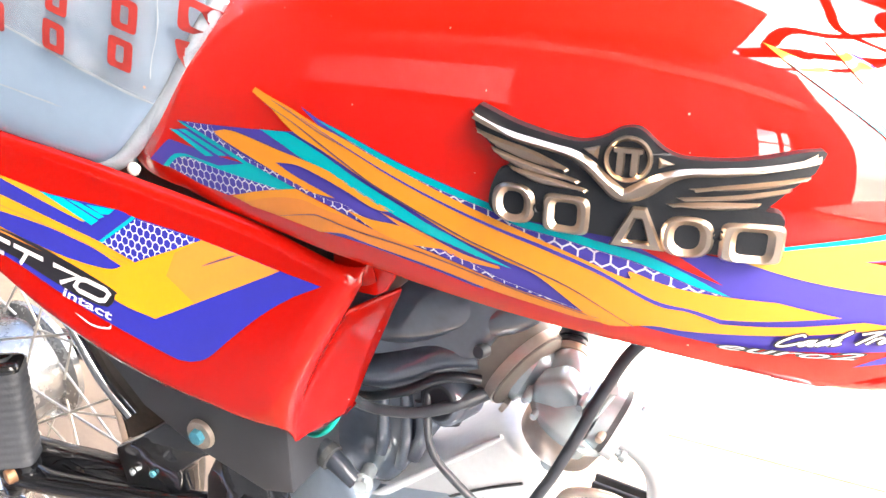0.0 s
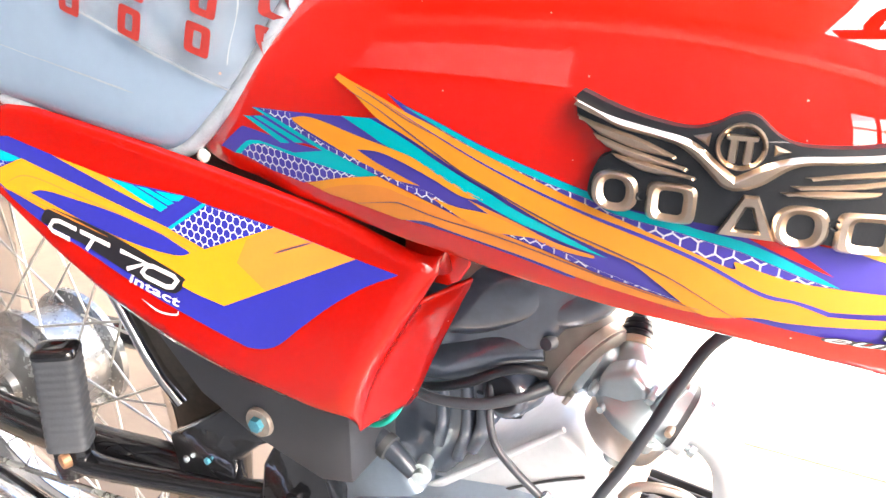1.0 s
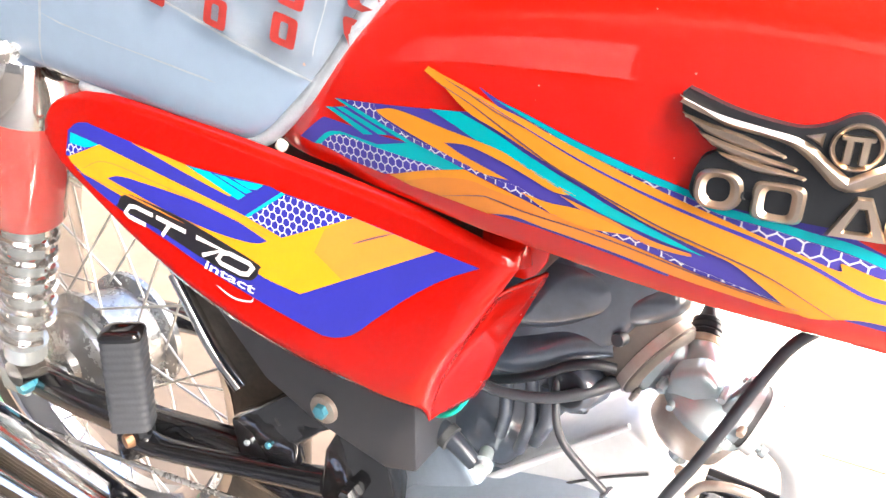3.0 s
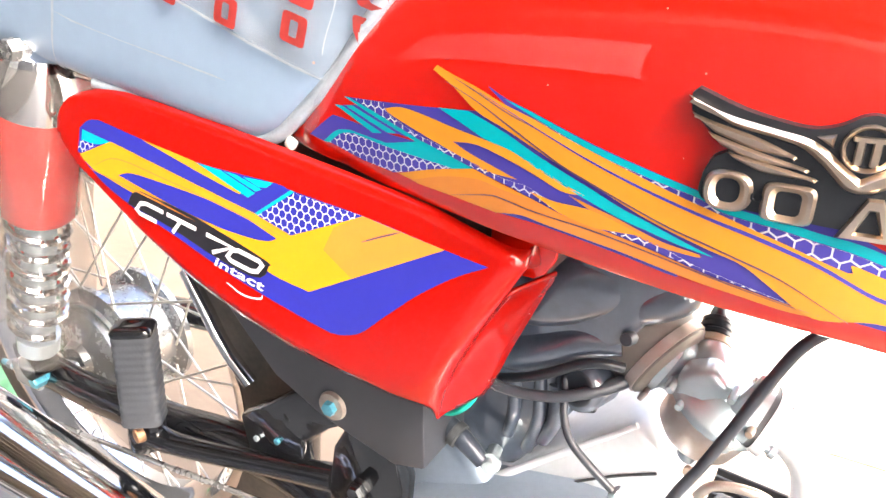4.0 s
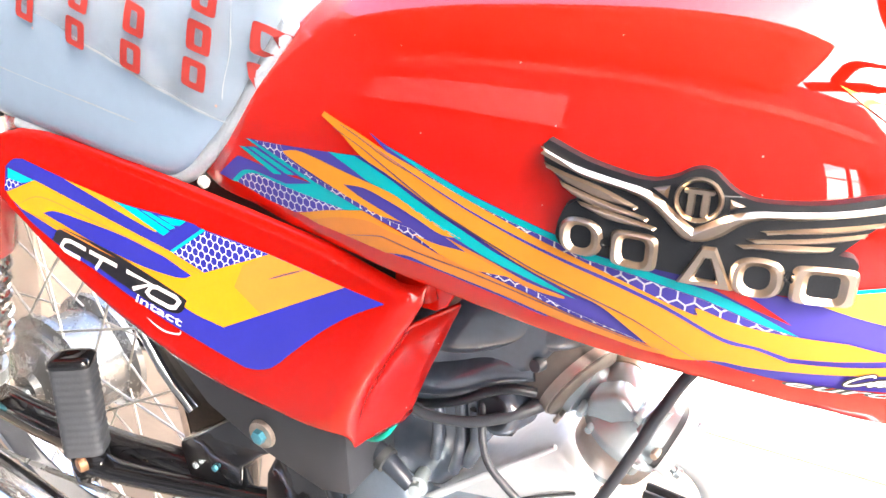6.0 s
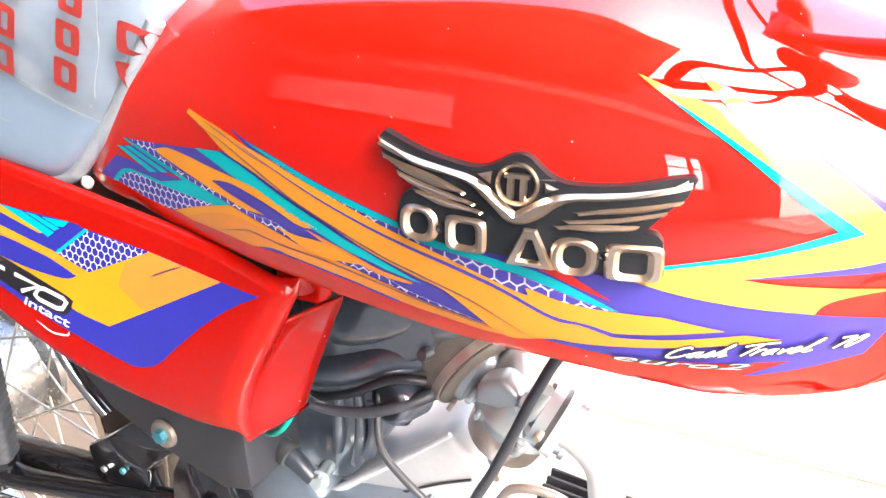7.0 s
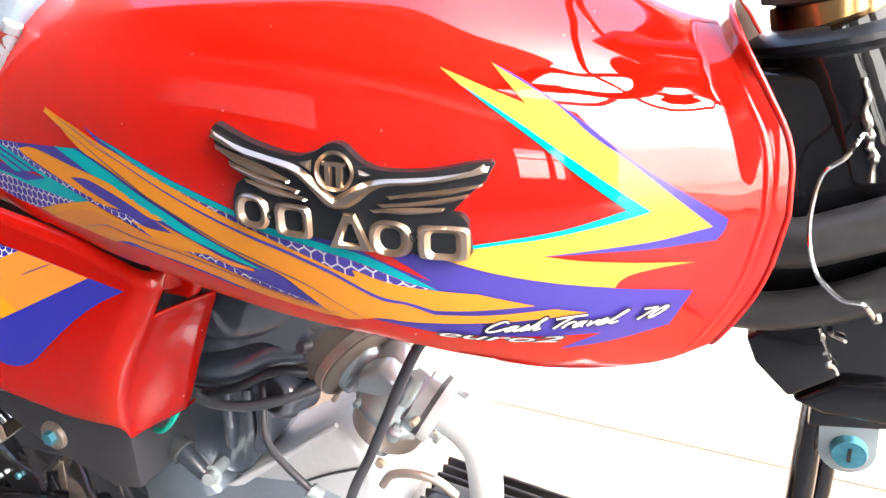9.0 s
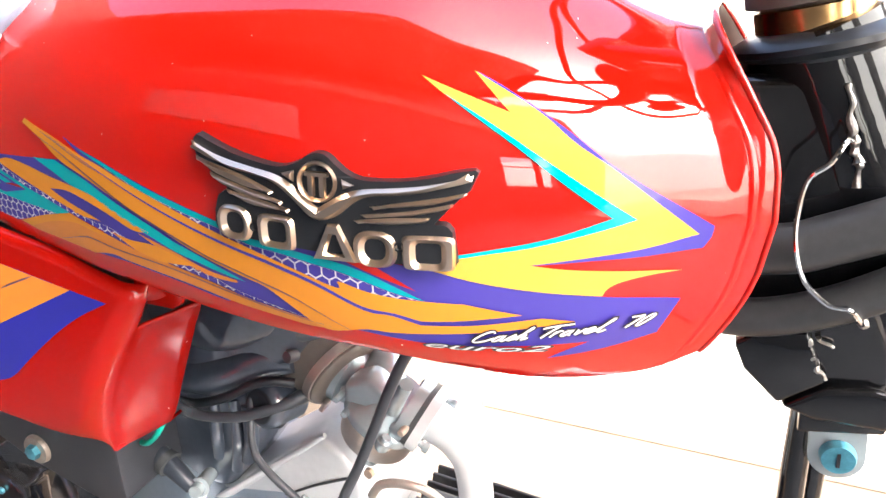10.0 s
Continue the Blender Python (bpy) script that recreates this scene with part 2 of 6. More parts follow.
# ---- builders ----
def part(name, bm, mat, parent=None, label="", sharp=40, smooth=True):
    """Links a bmesh as one mesh object, under a thing or under a part."""
    bmesh.ops.remove_doubles(bm, verts=bm.verts, dist=1e-6)
    bmesh.ops.recalc_face_normals(bm, faces=bm.faces)
    me = bpy.data.meshes.new(name)
    bm.to_mesh(me)
    bm.free()
    me.materials.append(mat)
    if smooth:
        me.polygons.foreach_set("use_smooth", [True] * len(me.polygons))
        me.set_sharp_from_angle(angle=radians(sharp))
    ob = new(name, me)
    if parent:
        ob.parent = parent
        ob.matrix_parent_inverse = parent.matrix_world.inverted()
    return tagged(ob, label)


def thing(name, place, label, category, kind="", group=""):
    ob = new(name)
    ob.location = place
    ob.empty_display_size = 0.05
    bpy.context.view_layer.update()
    return tagged(ob, label, category, group, kind)


def spline(pts, steps=6, closed=False):
    """Catmull-Rom curve through points of any dimension."""
    p = [Vector(q) for q in pts]
    n = len(p)
    out = []
    for i in range(n if closed else n - 1):
        if closed:
            a, b, c, d = p[i - 1], p[i], p[(i + 1) % n], p[(i + 2) % n]
        else:
            b, c = p[i], p[i + 1]
            a = p[i - 1] if i > 0 else b * 2 - c
            d = p[i + 2] if i + 2 < n else c * 2 - b
        for k in range(steps):
            t = k / steps
            out.append(0.5 * (2 * b + (c - a) * t + (2 * a - 5 * b + 4 * c - d) * t * t + (3 * b - a - 3 * c + d) * t ** 3))
    if not closed:
        out.append(p[-1])
    return out


def skin(bm, rings, close_ring=True, caps=True):
    """Faces between rings of equally many points."""
    vs = [[bm.verts.new(q) for q in r] for r in rings]
    m = len(vs[0])
    for a, b in zip(vs, vs[1:]):
        for j in range(m if close_ring else m - 1):
            k = (j + 1) % m
            bm.faces.new((a[j], a[k], b[k], b[j]))
    if caps and close_ring:
        bm.faces.new(vs[0][::-1])
        bm.faces.new(vs[-1])
    return vs


def tube(pts, r, n=12, steps=6, bm=None, flat=1.0, caps=True):
    """A round bar along a curve; r is one radius or one for each point; flat squeezes it across."""
    bm = bm or bmesh.new()
    radii = [r] * len(pts) if isinstance(r, (int, float)) else r
    line = spline([(*p, q) for p, q in zip(pts, radii)], steps) if len(pts) > 2 else [Vector((*p, q)) for p, q in zip(pts, radii)]
    rings, up = [], None
    for i, p in enumerate(line):
        a, b = Vector(line[max(0, i - 1)][:3]), Vector(line[min(len(line) - 1, i + 1)][:3])
        d = (b - a).normalized()
        if up is None:
            up = Vector((0, 0, 1)) if abs(d.z) < 0.9 else Vector((1, 0, 0))
        side = d.cross(up).normalized()
        up = side.cross(d).normalized()
        c, q = Vector(p[:3]), p[3]
        rings.append([c + q * (side * math.cos(2 * math.pi * k / n) + up * flat * math.sin(2 * math.pi * k / n)) for k in range(n)])
    skin(bm, rings, True, caps)
    return bm


def lathe(profile, origin=(0, 0, 0), axis=(0, 0, 1), n=32, bm=None, caps=True):
    """Turned form: (radius, height) pairs round an axis."""
    bm = bm or bmesh.new()
    q = Vector((0, 0, 1)).rotation_difference(Vector(axis).normalized())
    o = Vector(origin)
    skin(bm, [[o + q @ Vector((r * math.cos(2 * math.pi * k / n), r * math.sin(2 * math.pi * k / n), h)) for k in range(n)] for r, h in profile], True, caps)
    return bm


def bevel(bm, width, segments=2, angle=30):
    edges = [e for e in bm.edges if len(e.link_faces) == 2 and e.calc_face_angle(0) > radians(angle)]
    bmesh.ops.bevel(bm, geom=edges, offset=width, segments=segments, profile=0.5, affect="EDGES", clamp_overlap=True)
    return bm


def prism(outline, y0, y1, rim=0.002, place=None, segments=2, bm=None):
    """An (x, z) outline made solid from y0 to y1, with rounded edges; place turns it into its stand."""
    own = bmesh.new()
    a = [own.verts.new((x, y0, z)) for x, z in outline]
    b = [own.verts.new((x, y1, z)) for x, z in outline]
    own.faces.new(a)
    own.faces.new(b[::-1])
    for i in range(len(a)):
        k = (i + 1) % len(a)
        own.faces.new((a[i], b[i], b[k], a[k]))
    bmesh.ops.recalc_face_normals(own, faces=own.faces)
    if rim:
        bevel(own, rim, segments)
    if place:
        bmesh.ops.transform(own, matrix=place, verts=own.verts)
    return own


def block(size, place, rim=0.002, segments=2):
    x, y, z = (s / 2 for s in size)
    return prism([(-x, -z), (x, -z), (x, z), (-x, z)], -y, y, rim, place, segments)


def merge(a, *others):
    """Adds the geometry of other bmeshes to the first."""
    for o in others:
        me = bpy.data.meshes.new("piece")
        o.to_mesh(me)
        o.free()
        a.from_mesh(me)
        bpy.data.meshes.remove(me)
    return a

# ---- the yard, with a porch and shop added out of view to shape the light ----
def sheet(name, x0, x1, y0, y1, z, mat, cells=40):
    bm = bmesh.new()
    bmesh.ops.create_grid(bm, x_segments=cells, y_segments=cells, size=0.5)
    bmesh.ops.transform(bm, matrix=Matrix.Translation(((x0 + x1) / 2, (y0 + y1) / 2, z)) @ Matrix.Diagonal((x1 - x0, y1 - y0, 1, 1)), verts=bm.verts)
    return part(name, bm, mat)


tagged(sheet("ground", -400, 400, -400, 400, 0, yard, 8), "beige concrete yard, darkened to its shaded tone", "ground", kind="structure")
# unseen wall, with an opening added so a bright patch reflects on the tank
shop_wall = block((4.28, 0.2, 3.2), pose(-1.16, -2.2, 1.6), 0.01)
shop_wall = merge(shop_wall, block((0.67, 0.2, 3.2), pose(1.815, -2.2, 1.6), 0.01))
shop_wall = merge(shop_wall, block((0.50, 0.2, 1.92), pose(1.23, -2.2, 2.24), 0.004))
shop_wall = merge(shop_wall, block((0.50, 0.2, 0.52), pose(1.23, -2.2, 0.26), 0.004))
shop_wall = merge(shop_wall, block((0.03, 0.05, 0.76), pose(1.30, -2.2, 0.90), 0.004))
shop_wall = merge(shop_wall, block((0.50, 0.05, 0.03), pose(1.23, -2.2, 0.98), 0.004))
tagged(part("wall_south", shop_wall, dim_wall), "dark wall added out of view, with a small opening", "wall", kind="structure")
# side wall added to keep the sun off the ground behind the wheel
tagged(part("wall_west", block((0.2, 7.2, 2.69), pose(-3.2, 1.4, 1.345), 0.01), dim_wall), "dark wall added out of view to shade the ground", "wall", kind="structure")
# roof added to block the sun; its joists put streaks on the tank
roof = block((4.2, 1.80, 0.12), pose(-1.2, -1.35, 2.76), 0.01)
for k in range(6):
    roof = merge(roof, block((4.1, 0.07, 0.10), pose(-1.2, -0.55 - 0.32 * k, 2.655), 0.006))
for k in range(5):
    roof = merge(roof, block((0.06, 1.70, 0.05), pose(-3.0 + 0.9 * k, -1.35, 2.685), 0.006))
tagged(part("ceiling", roof, roof_board), "plain roof added out of view for shade, with joists", "ceiling", kind="structure")
# white walls added for bounce and for bright reflections on the tank
tagged(part("wall_north", block((24.0, 0.25, 4.2), pose(0.0, 9.0, 2.1), 0.01), bounce_wall), "white wall added to reflect sunlight", "wall", kind="structure")
tagged(part("wall_east", block((0.25, 24.0, 3.2), pose(6.5, -3.1, 1.6), 0.01), bounce_wall), "white wall added to reflect sunlight", "wall", kind="structure")

# floor added out of view; its dark tone dims the tank's lower reflections
tagged(part("pavement", block((6.0, 1.75, 0.03), pose(-1.6, -1.225, 0.015), 0.006), unseen_floor), "dark blue-grey floor added out of view", "pavement", kind="structure")


# board added out of view to streak the tank's reflection
tagged(part("trim", block((5.0, 0.07, 0.22), pose(-0.75, -2.065, 2.06), 0.01), streak_board), "pale board added to put a streak on the tank", "trim", kind="structure")
# slab and apron added to throw light on the engine and tank
tagged(part("pavement", block((6.6, 8.222, 0.02), pose(3.05, 4.761, 0.01), 0.004), reflector_concrete), "pale concrete slab added to bounce light", "pavement", kind="structure")
tagged(part("road", block((4.6, 12.0, 0.02), pose(3.95, -7.3, 0.01), 0.004), reflector_concrete), "pale concrete apron added to reflect in the tank", "road", kind="structure")
# unseen pale panel with slats and a ledge, added to reflect in the tank
shutter = tagged(part("reflection_panel", block((1.95, 0.05, 0.56), pose(-2.10, -2.075, 1.16), 0.01), panel_paint), "pale slatted panel added to reflect in the tank", "window", kind="structure")
for k in range(6):
    part("panel_slat", block((1.87, 0.012, 0.070), pose(-2.10, -2.046, 0.935 + 0.09 * k, 8, 0, 0), 0.002), panel_paint, shutter)
part("panel_ledge", block((2.0, 0.16, 0.05), pose(-2.08, -2.02, 0.855), 0.008), panel_paint, shutter)
from mathutils.geometry import tessellate_polygon

# ---- vinyl stripes and the badge, laid on the curved sheet metal ----
def outline(edges, steps=5):
    """A closed (x, z) outline in metres from smooth edges in millimetres that meet in corners."""
    pts = []
    for i, e in enumerate(edges):
        run = [edges[i - 1][-1], *e]
        pts += (spline(run, steps) if len(run) > 2 else [Vector(p) for p in run])[1:]
    clean = []
    for p in pts:
        if not clean or (p - clean[-1]).length > 0.15:
            clean.append(p)
    return [(p.x / 1000, p.y / 1000) for p in clean]


def lay(face, x, z, lift):
    """The point over (x, z) that stands lift metres proud of a surface y = face(x, z)."""
    h = 0.001
    y = face(x, z)
    gx, gz = (face(x + h, z) - face(x - h, z)) / (2 * h), (face(x, z + h) - face(x, z - h)) / (2 * h)
    gx, gz = max(-2, min(2, gx)), max(-2, min(2, gz))
    n = Vector((gx, -1, gz)).normalized()
    return Vector((x, y, z)) + n * lift


def flat_bm(pts, cell=0.008):
    """A flat (x, 0, z) polygon cut into small cells, so that it can follow a curve."""
    bm = bmesh.new()
    vs = [bm.verts.new((x, 0, z)) for x, z in pts]
    for tri in tessellate_polygon([[Vector((x, z, 0)) for x, z in pts]]):
        if len(set(tri)) == 3:
            bm.faces.new([vs[i] for i in tri])
    if cell:
        for axis, i in ((Vector((1, 0, 0)), 0), (Vector((0, 0, 1)), 2)):
            lo, hi = min(v.co[i] for v in bm.verts), max(v.co[i] for v in bm.verts)
            k = math.floor(lo / cell) + 1
            while k * cell < hi:
                bmesh.ops.bisect_plane(bm, geom=[*bm.verts, *bm.edges, *bm.faces], dist=1e-7, plane_co=axis * k * cell, plane_no=axis)
                k += 1
    return bm


LAYER = 0.00016


def vinyl(name, edges, mat, parent, face, layer, label=""):
    bm = flat_bm(outline(edges))
    for v in bm.verts:
        v.co = lay(face, v.co.x, v.co.z, LAYER * layer)
    ob = part(name, bm, mat, parent, label)
    aim(ob.data)
    return ob


def aim(me):
    """Turns a thin sheet's faces outwards, to the near side."""
    if sum(p.normal.y * p.area for p in me.polygons) > 0:
        me.flip_normals()


def clip(poly, a, b):
    """Keeps the part of a polygon left of the line from a to b."""
    out = []
    for i in range(len(poly)):
        p, q = poly[i - 1], poly[i]
        sp = (b[0] - a[0]) * (p[1] - a[1]) - (b[1] - a[1]) * (p[0] - a[0])
        sq = (b[0] - a[0]) * (q[1] - a[1]) - (b[1] - a[1]) * (q[0] - a[0])
        if sp * sq < 0:
            t = sp / (sp - sq)
            out.append((p[0] + (q[0] - p[0]) * t, p[1] + (q[1] - p[1]) * t))
        if sq >= 0:
            out.append(q)
    return out


def honeycomb(name, edges, cell_mat, parent, face, layer, pitch, line, turn=0.0, label=""):
    """A honeycomb print: a pale ground with darker six-sided cells cut off at the outline."""
    pts = outline(edges)
    ground = vinyl(name, edges, vinyl_white, parent, face, layer, label)
    bm = bmesh.new()
    xs, zs = [p[0] for p in pts], [p[1] for p in pts]
    cx, cz = (min(xs) + max(xs)) / 2, (min(zs) + max(zs)) / 2
    ct, st = math.cos(radians(turn)), math.sin(radians(turn))
    reach = int(max(max(xs) - min(xs), max(zs) - min(zs)) / pitch) + 3
    r = (pitch - line) / math.sqrt(3)
    for i in range(-reach, reach + 1):
        for j in range(-reach, reach + 1):
            u, v = (i + (j % 2) / 2) * pitch, j * pitch * math.sqrt(3) / 2
            x, z = cx + u * ct - v * st, cz + u * st + v * ct
            if not (min(xs) - pitch < x < max(xs) + pitch and min(zs) - pitch < z < max(zs) + pitch):
                continue
            hexa = [(x + r * math.cos(radians(60 * k + 30 + turn)), z + r * math.sin(radians(60 * k + 30 + turn))) for k in range(6)]
            piece = pts
            for k in range(6):
                piece = clip(piece, hexa[k], hexa[(k + 1) % 6])
                if len(piece) < 3:
                    break
            area = abs(sum(piece[k - 1][0] * piece[k][1] - piece[k][0] * piece[k - 1][1] for k in range(len(piece)))) / 2 if len(piece) > 2 else 0
            if area < 2e-8:
                continue
            try:
                bm.faces.new([bm.verts.new(lay(face, a, b, LAYER * (layer + 1))) for a, b in piece])
            except ValueError:
                pass
    me = bpy.data.meshes.new("cells")
    bm.to_mesh(me)
    bm.free()
    me.materials.append(cell_mat)
    aim(me)
    for p in me.polygons:
        if p.normal.y > 0:
            p.flip()
    # the cells belong to the same print: one mesh with two inks
    ground.data.materials.append(cell_mat)
    both = bmesh.new()
    both.from_mesh(ground.data)
    n = len(both.faces)
    both.from_mesh(me)
    both.faces.ensure_lookup_table()
    for f in both.faces[n:]:
        f.material_index = 1
    both.to_mesh(ground.data)
    both.free()
    bpy.data.meshes.remove(me)
    return ground


def strip(name, pts, width, mat, parent, face, layer):
    """A thin printed line along a smooth course in millimetres."""
    line = [p / 1000 for p in spline(pts, 6)]
    bm = bmesh.new()
    rows = []
    for i, p in enumerate(line):
        d = (line[min(i + 1, len(line) - 1)] - line[max(i - 1, 0)]).normalized()
        n = Vector((-d.y, d.x)) * width / 2 * min(1, 0.25 + 4 * min(i, len(line) - 1 - i) / len(line))
        rows.append([lay(face, *(p + n), LAYER * layer), lay(face, *(p - n), LAYER * layer)])
    skin(bm, rows, False, False)
    ob = part(name, bm, mat, parent)
    aim(ob.data)
    return ob


def shrink(pts, d):
    """The outline moved inwards by d."""
    n = len(pts)
    area = sum(pts[i - 1][0] * pts[i][1] - pts[i][0] * pts[i - 1][1] for i in range(n))
    s = 1 if area > 0 else -1
    out = []
    for i in range(n):
        a, b, c = Vector(pts[i - 1]), Vector(pts[i]), Vector(pts[(i + 1) % n])
        u, v = (b - a).normalized(), (c - b).normalized()
        m = Vector((-(u.y + v.y), u.x + v.x)) * s
        m = m.normalized() if m.length > 1e-6 else Vector((0, 0))
        k = max(0.45, m.dot(Vector((-u.y, u.x)) * s))
        out.append(tuple(b + m * min(d / k, d * 1.8)))
    return out


def raised(name, pts, mat, parent, face, low, high, slope, label="", hole=None):
    """A raised form with sloping sides on a surface, from low to high metres proud of it; hole is an inner outline of equally many points."""
    bm = bmesh.new()
    if hole:
        k = len(pts)
        rings = [[lay(face, *p, l) for p in q] for q, l in ((pts, low), (shrink(pts, slope), high), (shrink(hole, -slope), high), (hole, low))]
        skin(bm, rings, True, False)
    else:
        top = shrink(pts, slope)
        sheet_bm = flat_bm(top, 0.012)
        for v in sheet_bm.verts:
            v.co = lay(face, v.co.x, v.co.z, high)
        merge(bm, sheet_bm)
        skin(bm, [[lay(face, *p, low) for p in pts], [lay(face, *p, high) for p in top]], True, False)
        bmesh.ops.remove_doubles(bm, verts=bm.verts, dist=1e-5)
    return part(name, bm, mat, parent, label, sharp=28)


def lettering(name, text, start, end, height, face, lift, mat, parent, slant=0.3, squeeze=1.0, fat=0.0, bow=0.0, label=""):
    """Printed words from start to end (mm), bent on to a surface; fat widens the strokes."""
    cu = bpy.data.curves.new(name, "FONT")
    cu.body, cu.shear, cu.offset = text, slant, fat
    cu.resolution_u = 3
    ob = bpy.data.objects.new(name, cu)
    scene.collection.objects.link(ob)
    me = bpy.data.meshes.new_from_object(ob.evaluated_get(bpy.context.evaluated_depsgraph_get()))
    bpy.data.objects.remove(ob)
    bpy.data.curves.remove(cu)
    xs = [v.co.x for v in me.vertices]
    x0, x1 = min(xs) + fat, max(xs) - fat
    a, b = Vector(start) / 1000, Vector(end) / 1000
    d = (b - a)
    n = Vector((-d.y, d.x)).normalized()
    bm = bmesh.new()
    bm.from_mesh(me)
    bpy.data.meshes.remove(me)
    bmesh.ops.triangulate(bm, faces=bm.faces)
    for v in bm.verts:
        k = (v.co.x - x0) / (x1 - x0)
        p = a + d * k + n * (v.co.y / 0.7 * height + bow * 4 * k * (1 - k))
        v.co = lay(face, p.x, p.y, lift)
    ob = part(name, bm, mat, parent, label)
    aim(ob.data)
    for p in ob.data.polygons:
        if p.normal.y > 0:
            p.flip()
    return ob


def strokes(name, runs, start, end, height, width, slant, face, lift, mat, parent, label="", smooth=0):
    """Wide printed letters of even strokes; runs are (share of the length, share of the height)."""
    a, b = Vector(start) / 1000, Vector(end) / 1000
    d = b - a
    n = Vector((-d.y, d.x)).normalized()
    bm = bmesh.new()
    for run in runs:
        line = [a + d * k + n * height * v + d.normalized() * slant * height * (v - 0.5) for k, v in (spline(run, smooth) if smooth and len(run) > 2 else run)]
        rows = []
        for i, p in enumerate(line):
            u = (p - line[i - 1]).normalized() if i else (line[1] - p).normalized()
            w = (line[i + 1] - p).normalized() if i + 1 < len(line) else u
            m = Vector((-(u.y + w.y), u.x + w.x)).normalized()
            half = width / 2 / max(0.6, m.dot(Vector((-u.y, u.x))))
            rows.append((p + m * half, p - m * half))
        fine = []
        for (p0, q0), (p1, q1) in zip(rows, rows[1:]):
            fine += [(p0.lerp(p1, k / 4), q0.lerp(q1, k / 4)) for k in range(4)]
        fine.append(rows[-1])
        skin(bm, [[lay(face, *p, lift), lay(face, *q, lift)] for p, q in fine], False, False)
    ob = part(name, bm, mat, parent, label)
    aim(ob.data)
    for p in ob.data.polygons:
        if p.normal.y > 0:
            p.flip()
    return ob


def ring_outline(cx, cz, rx, rz, n=28, power=2.0):
    return [(cx + rx * math.copysign(abs(math.cos(a)) ** (2 / power), math.cos(a)), cz + rz * math.copysign(abs(math.sin(a)) ** (2 / power), math.sin(a))) for a in (2 * math.pi * k / n for k in range(n))]

# ---- the motorcycle ----
moto = thing("motorcycle", (-0.3, 0, 0), "red small motorcycle, new, seat still wrapped, on a concrete yard", "motorcycle")


def tank_mesh():
    bm = bmesh.new()
    rings = []
    stations = [TANK_REAR + 0.545 * (1 - math.cos(math.pi * i / 100)) / 2 for i in range(100)] + [0.115 + 0.015 * i / 24 for i in range(25)]
    for s in stations:
        w, top, bot = tank_section(s)
        ring = []
        for j in range(128):
            a = 2 * math.pi * j / 128
            c, q = math.cos(a), math.sin(a)
            square = max(0.0, (s - 0.108) / 0.022)
            n = 2.7 + 1.6 * square if q > 0 else 4.2
            y = w * math.copysign(abs(c) ** (2 / n), -c)
            z = TANK_MID + (top - TANK_MID if q > 0 else TANK_MID - bot) * math.copysign(abs(q) ** (2 / n), q)
            z = max(z, bot + TANK_EDGE)
            # the rolled hem round the mouth, with a groove behind it
            hem = prof(s, TANK_HEM)
            y, z = y + math.copysign(hem, y) * abs(c), z + hem * q
            ring.append((tank_warp(s, z), y, z))
        rings.append(ring)
    vs = skin(bm, rings, True, False)
    bm.faces.new([v for v in vs[0]][::-1])
    return bm, rings[-1]


bm, mouth = tank_mesh()
tank = part("fuel_tank", bm, red_paint, moto, "glossy red steel fuel tank with vinyl stripes", sharp=42)
rim_line = [Vector(p) + Vector((-0.001, -math.copysign(0.001, -p[1]) * 0, 0)) for p in mouth]
part("tank_rim", tube([*rim_line, rim_line[0]], 0.0016, 12, 1, caps=False), red_paint, tank, "rolled red front rim", sharp=80)
# inner wall of the mouth, with the hollow's dark put into its colour
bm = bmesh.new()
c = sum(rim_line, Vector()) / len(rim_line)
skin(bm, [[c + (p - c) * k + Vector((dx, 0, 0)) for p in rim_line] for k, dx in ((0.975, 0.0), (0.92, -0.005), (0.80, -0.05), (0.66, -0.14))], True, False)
part("tank_tunnel", bm, recess_shade, tank, "inner wall behind the front rim, hollow's dark in its colour")

# ---- side cover: a shell that folds in at its front end ----
COVER_TOP = [(-0.602, 0.606), (-0.5995, 0.616), (-0.592, 0.6300), (-0.583, 0.6370), (-0.556, 0.6415), (-0.523, 0.6425), (-0.44, 0.636), (-0.346, 0.6245), (-0.256, 0.6115), (-0.2266, 0.6045), (-0.196, 0.5975)]
COVER_LOW = [(-0.602, 0.604), (-0.596, 0.5952), (-0.576, 0.5782), (-0.5584, 0.5695), (-0.5331, 0.5565), (-0.5079, 0.5440), (-0.476, 0.5303), (-0.4484, 0.5195), (-0.4163, 0.5098), (-0.3886, 0.5025), (-0.3627, 0.4966), (-0.305, 0.4830), (-0.278, 0.4700), (-0.262, 0.4600)]
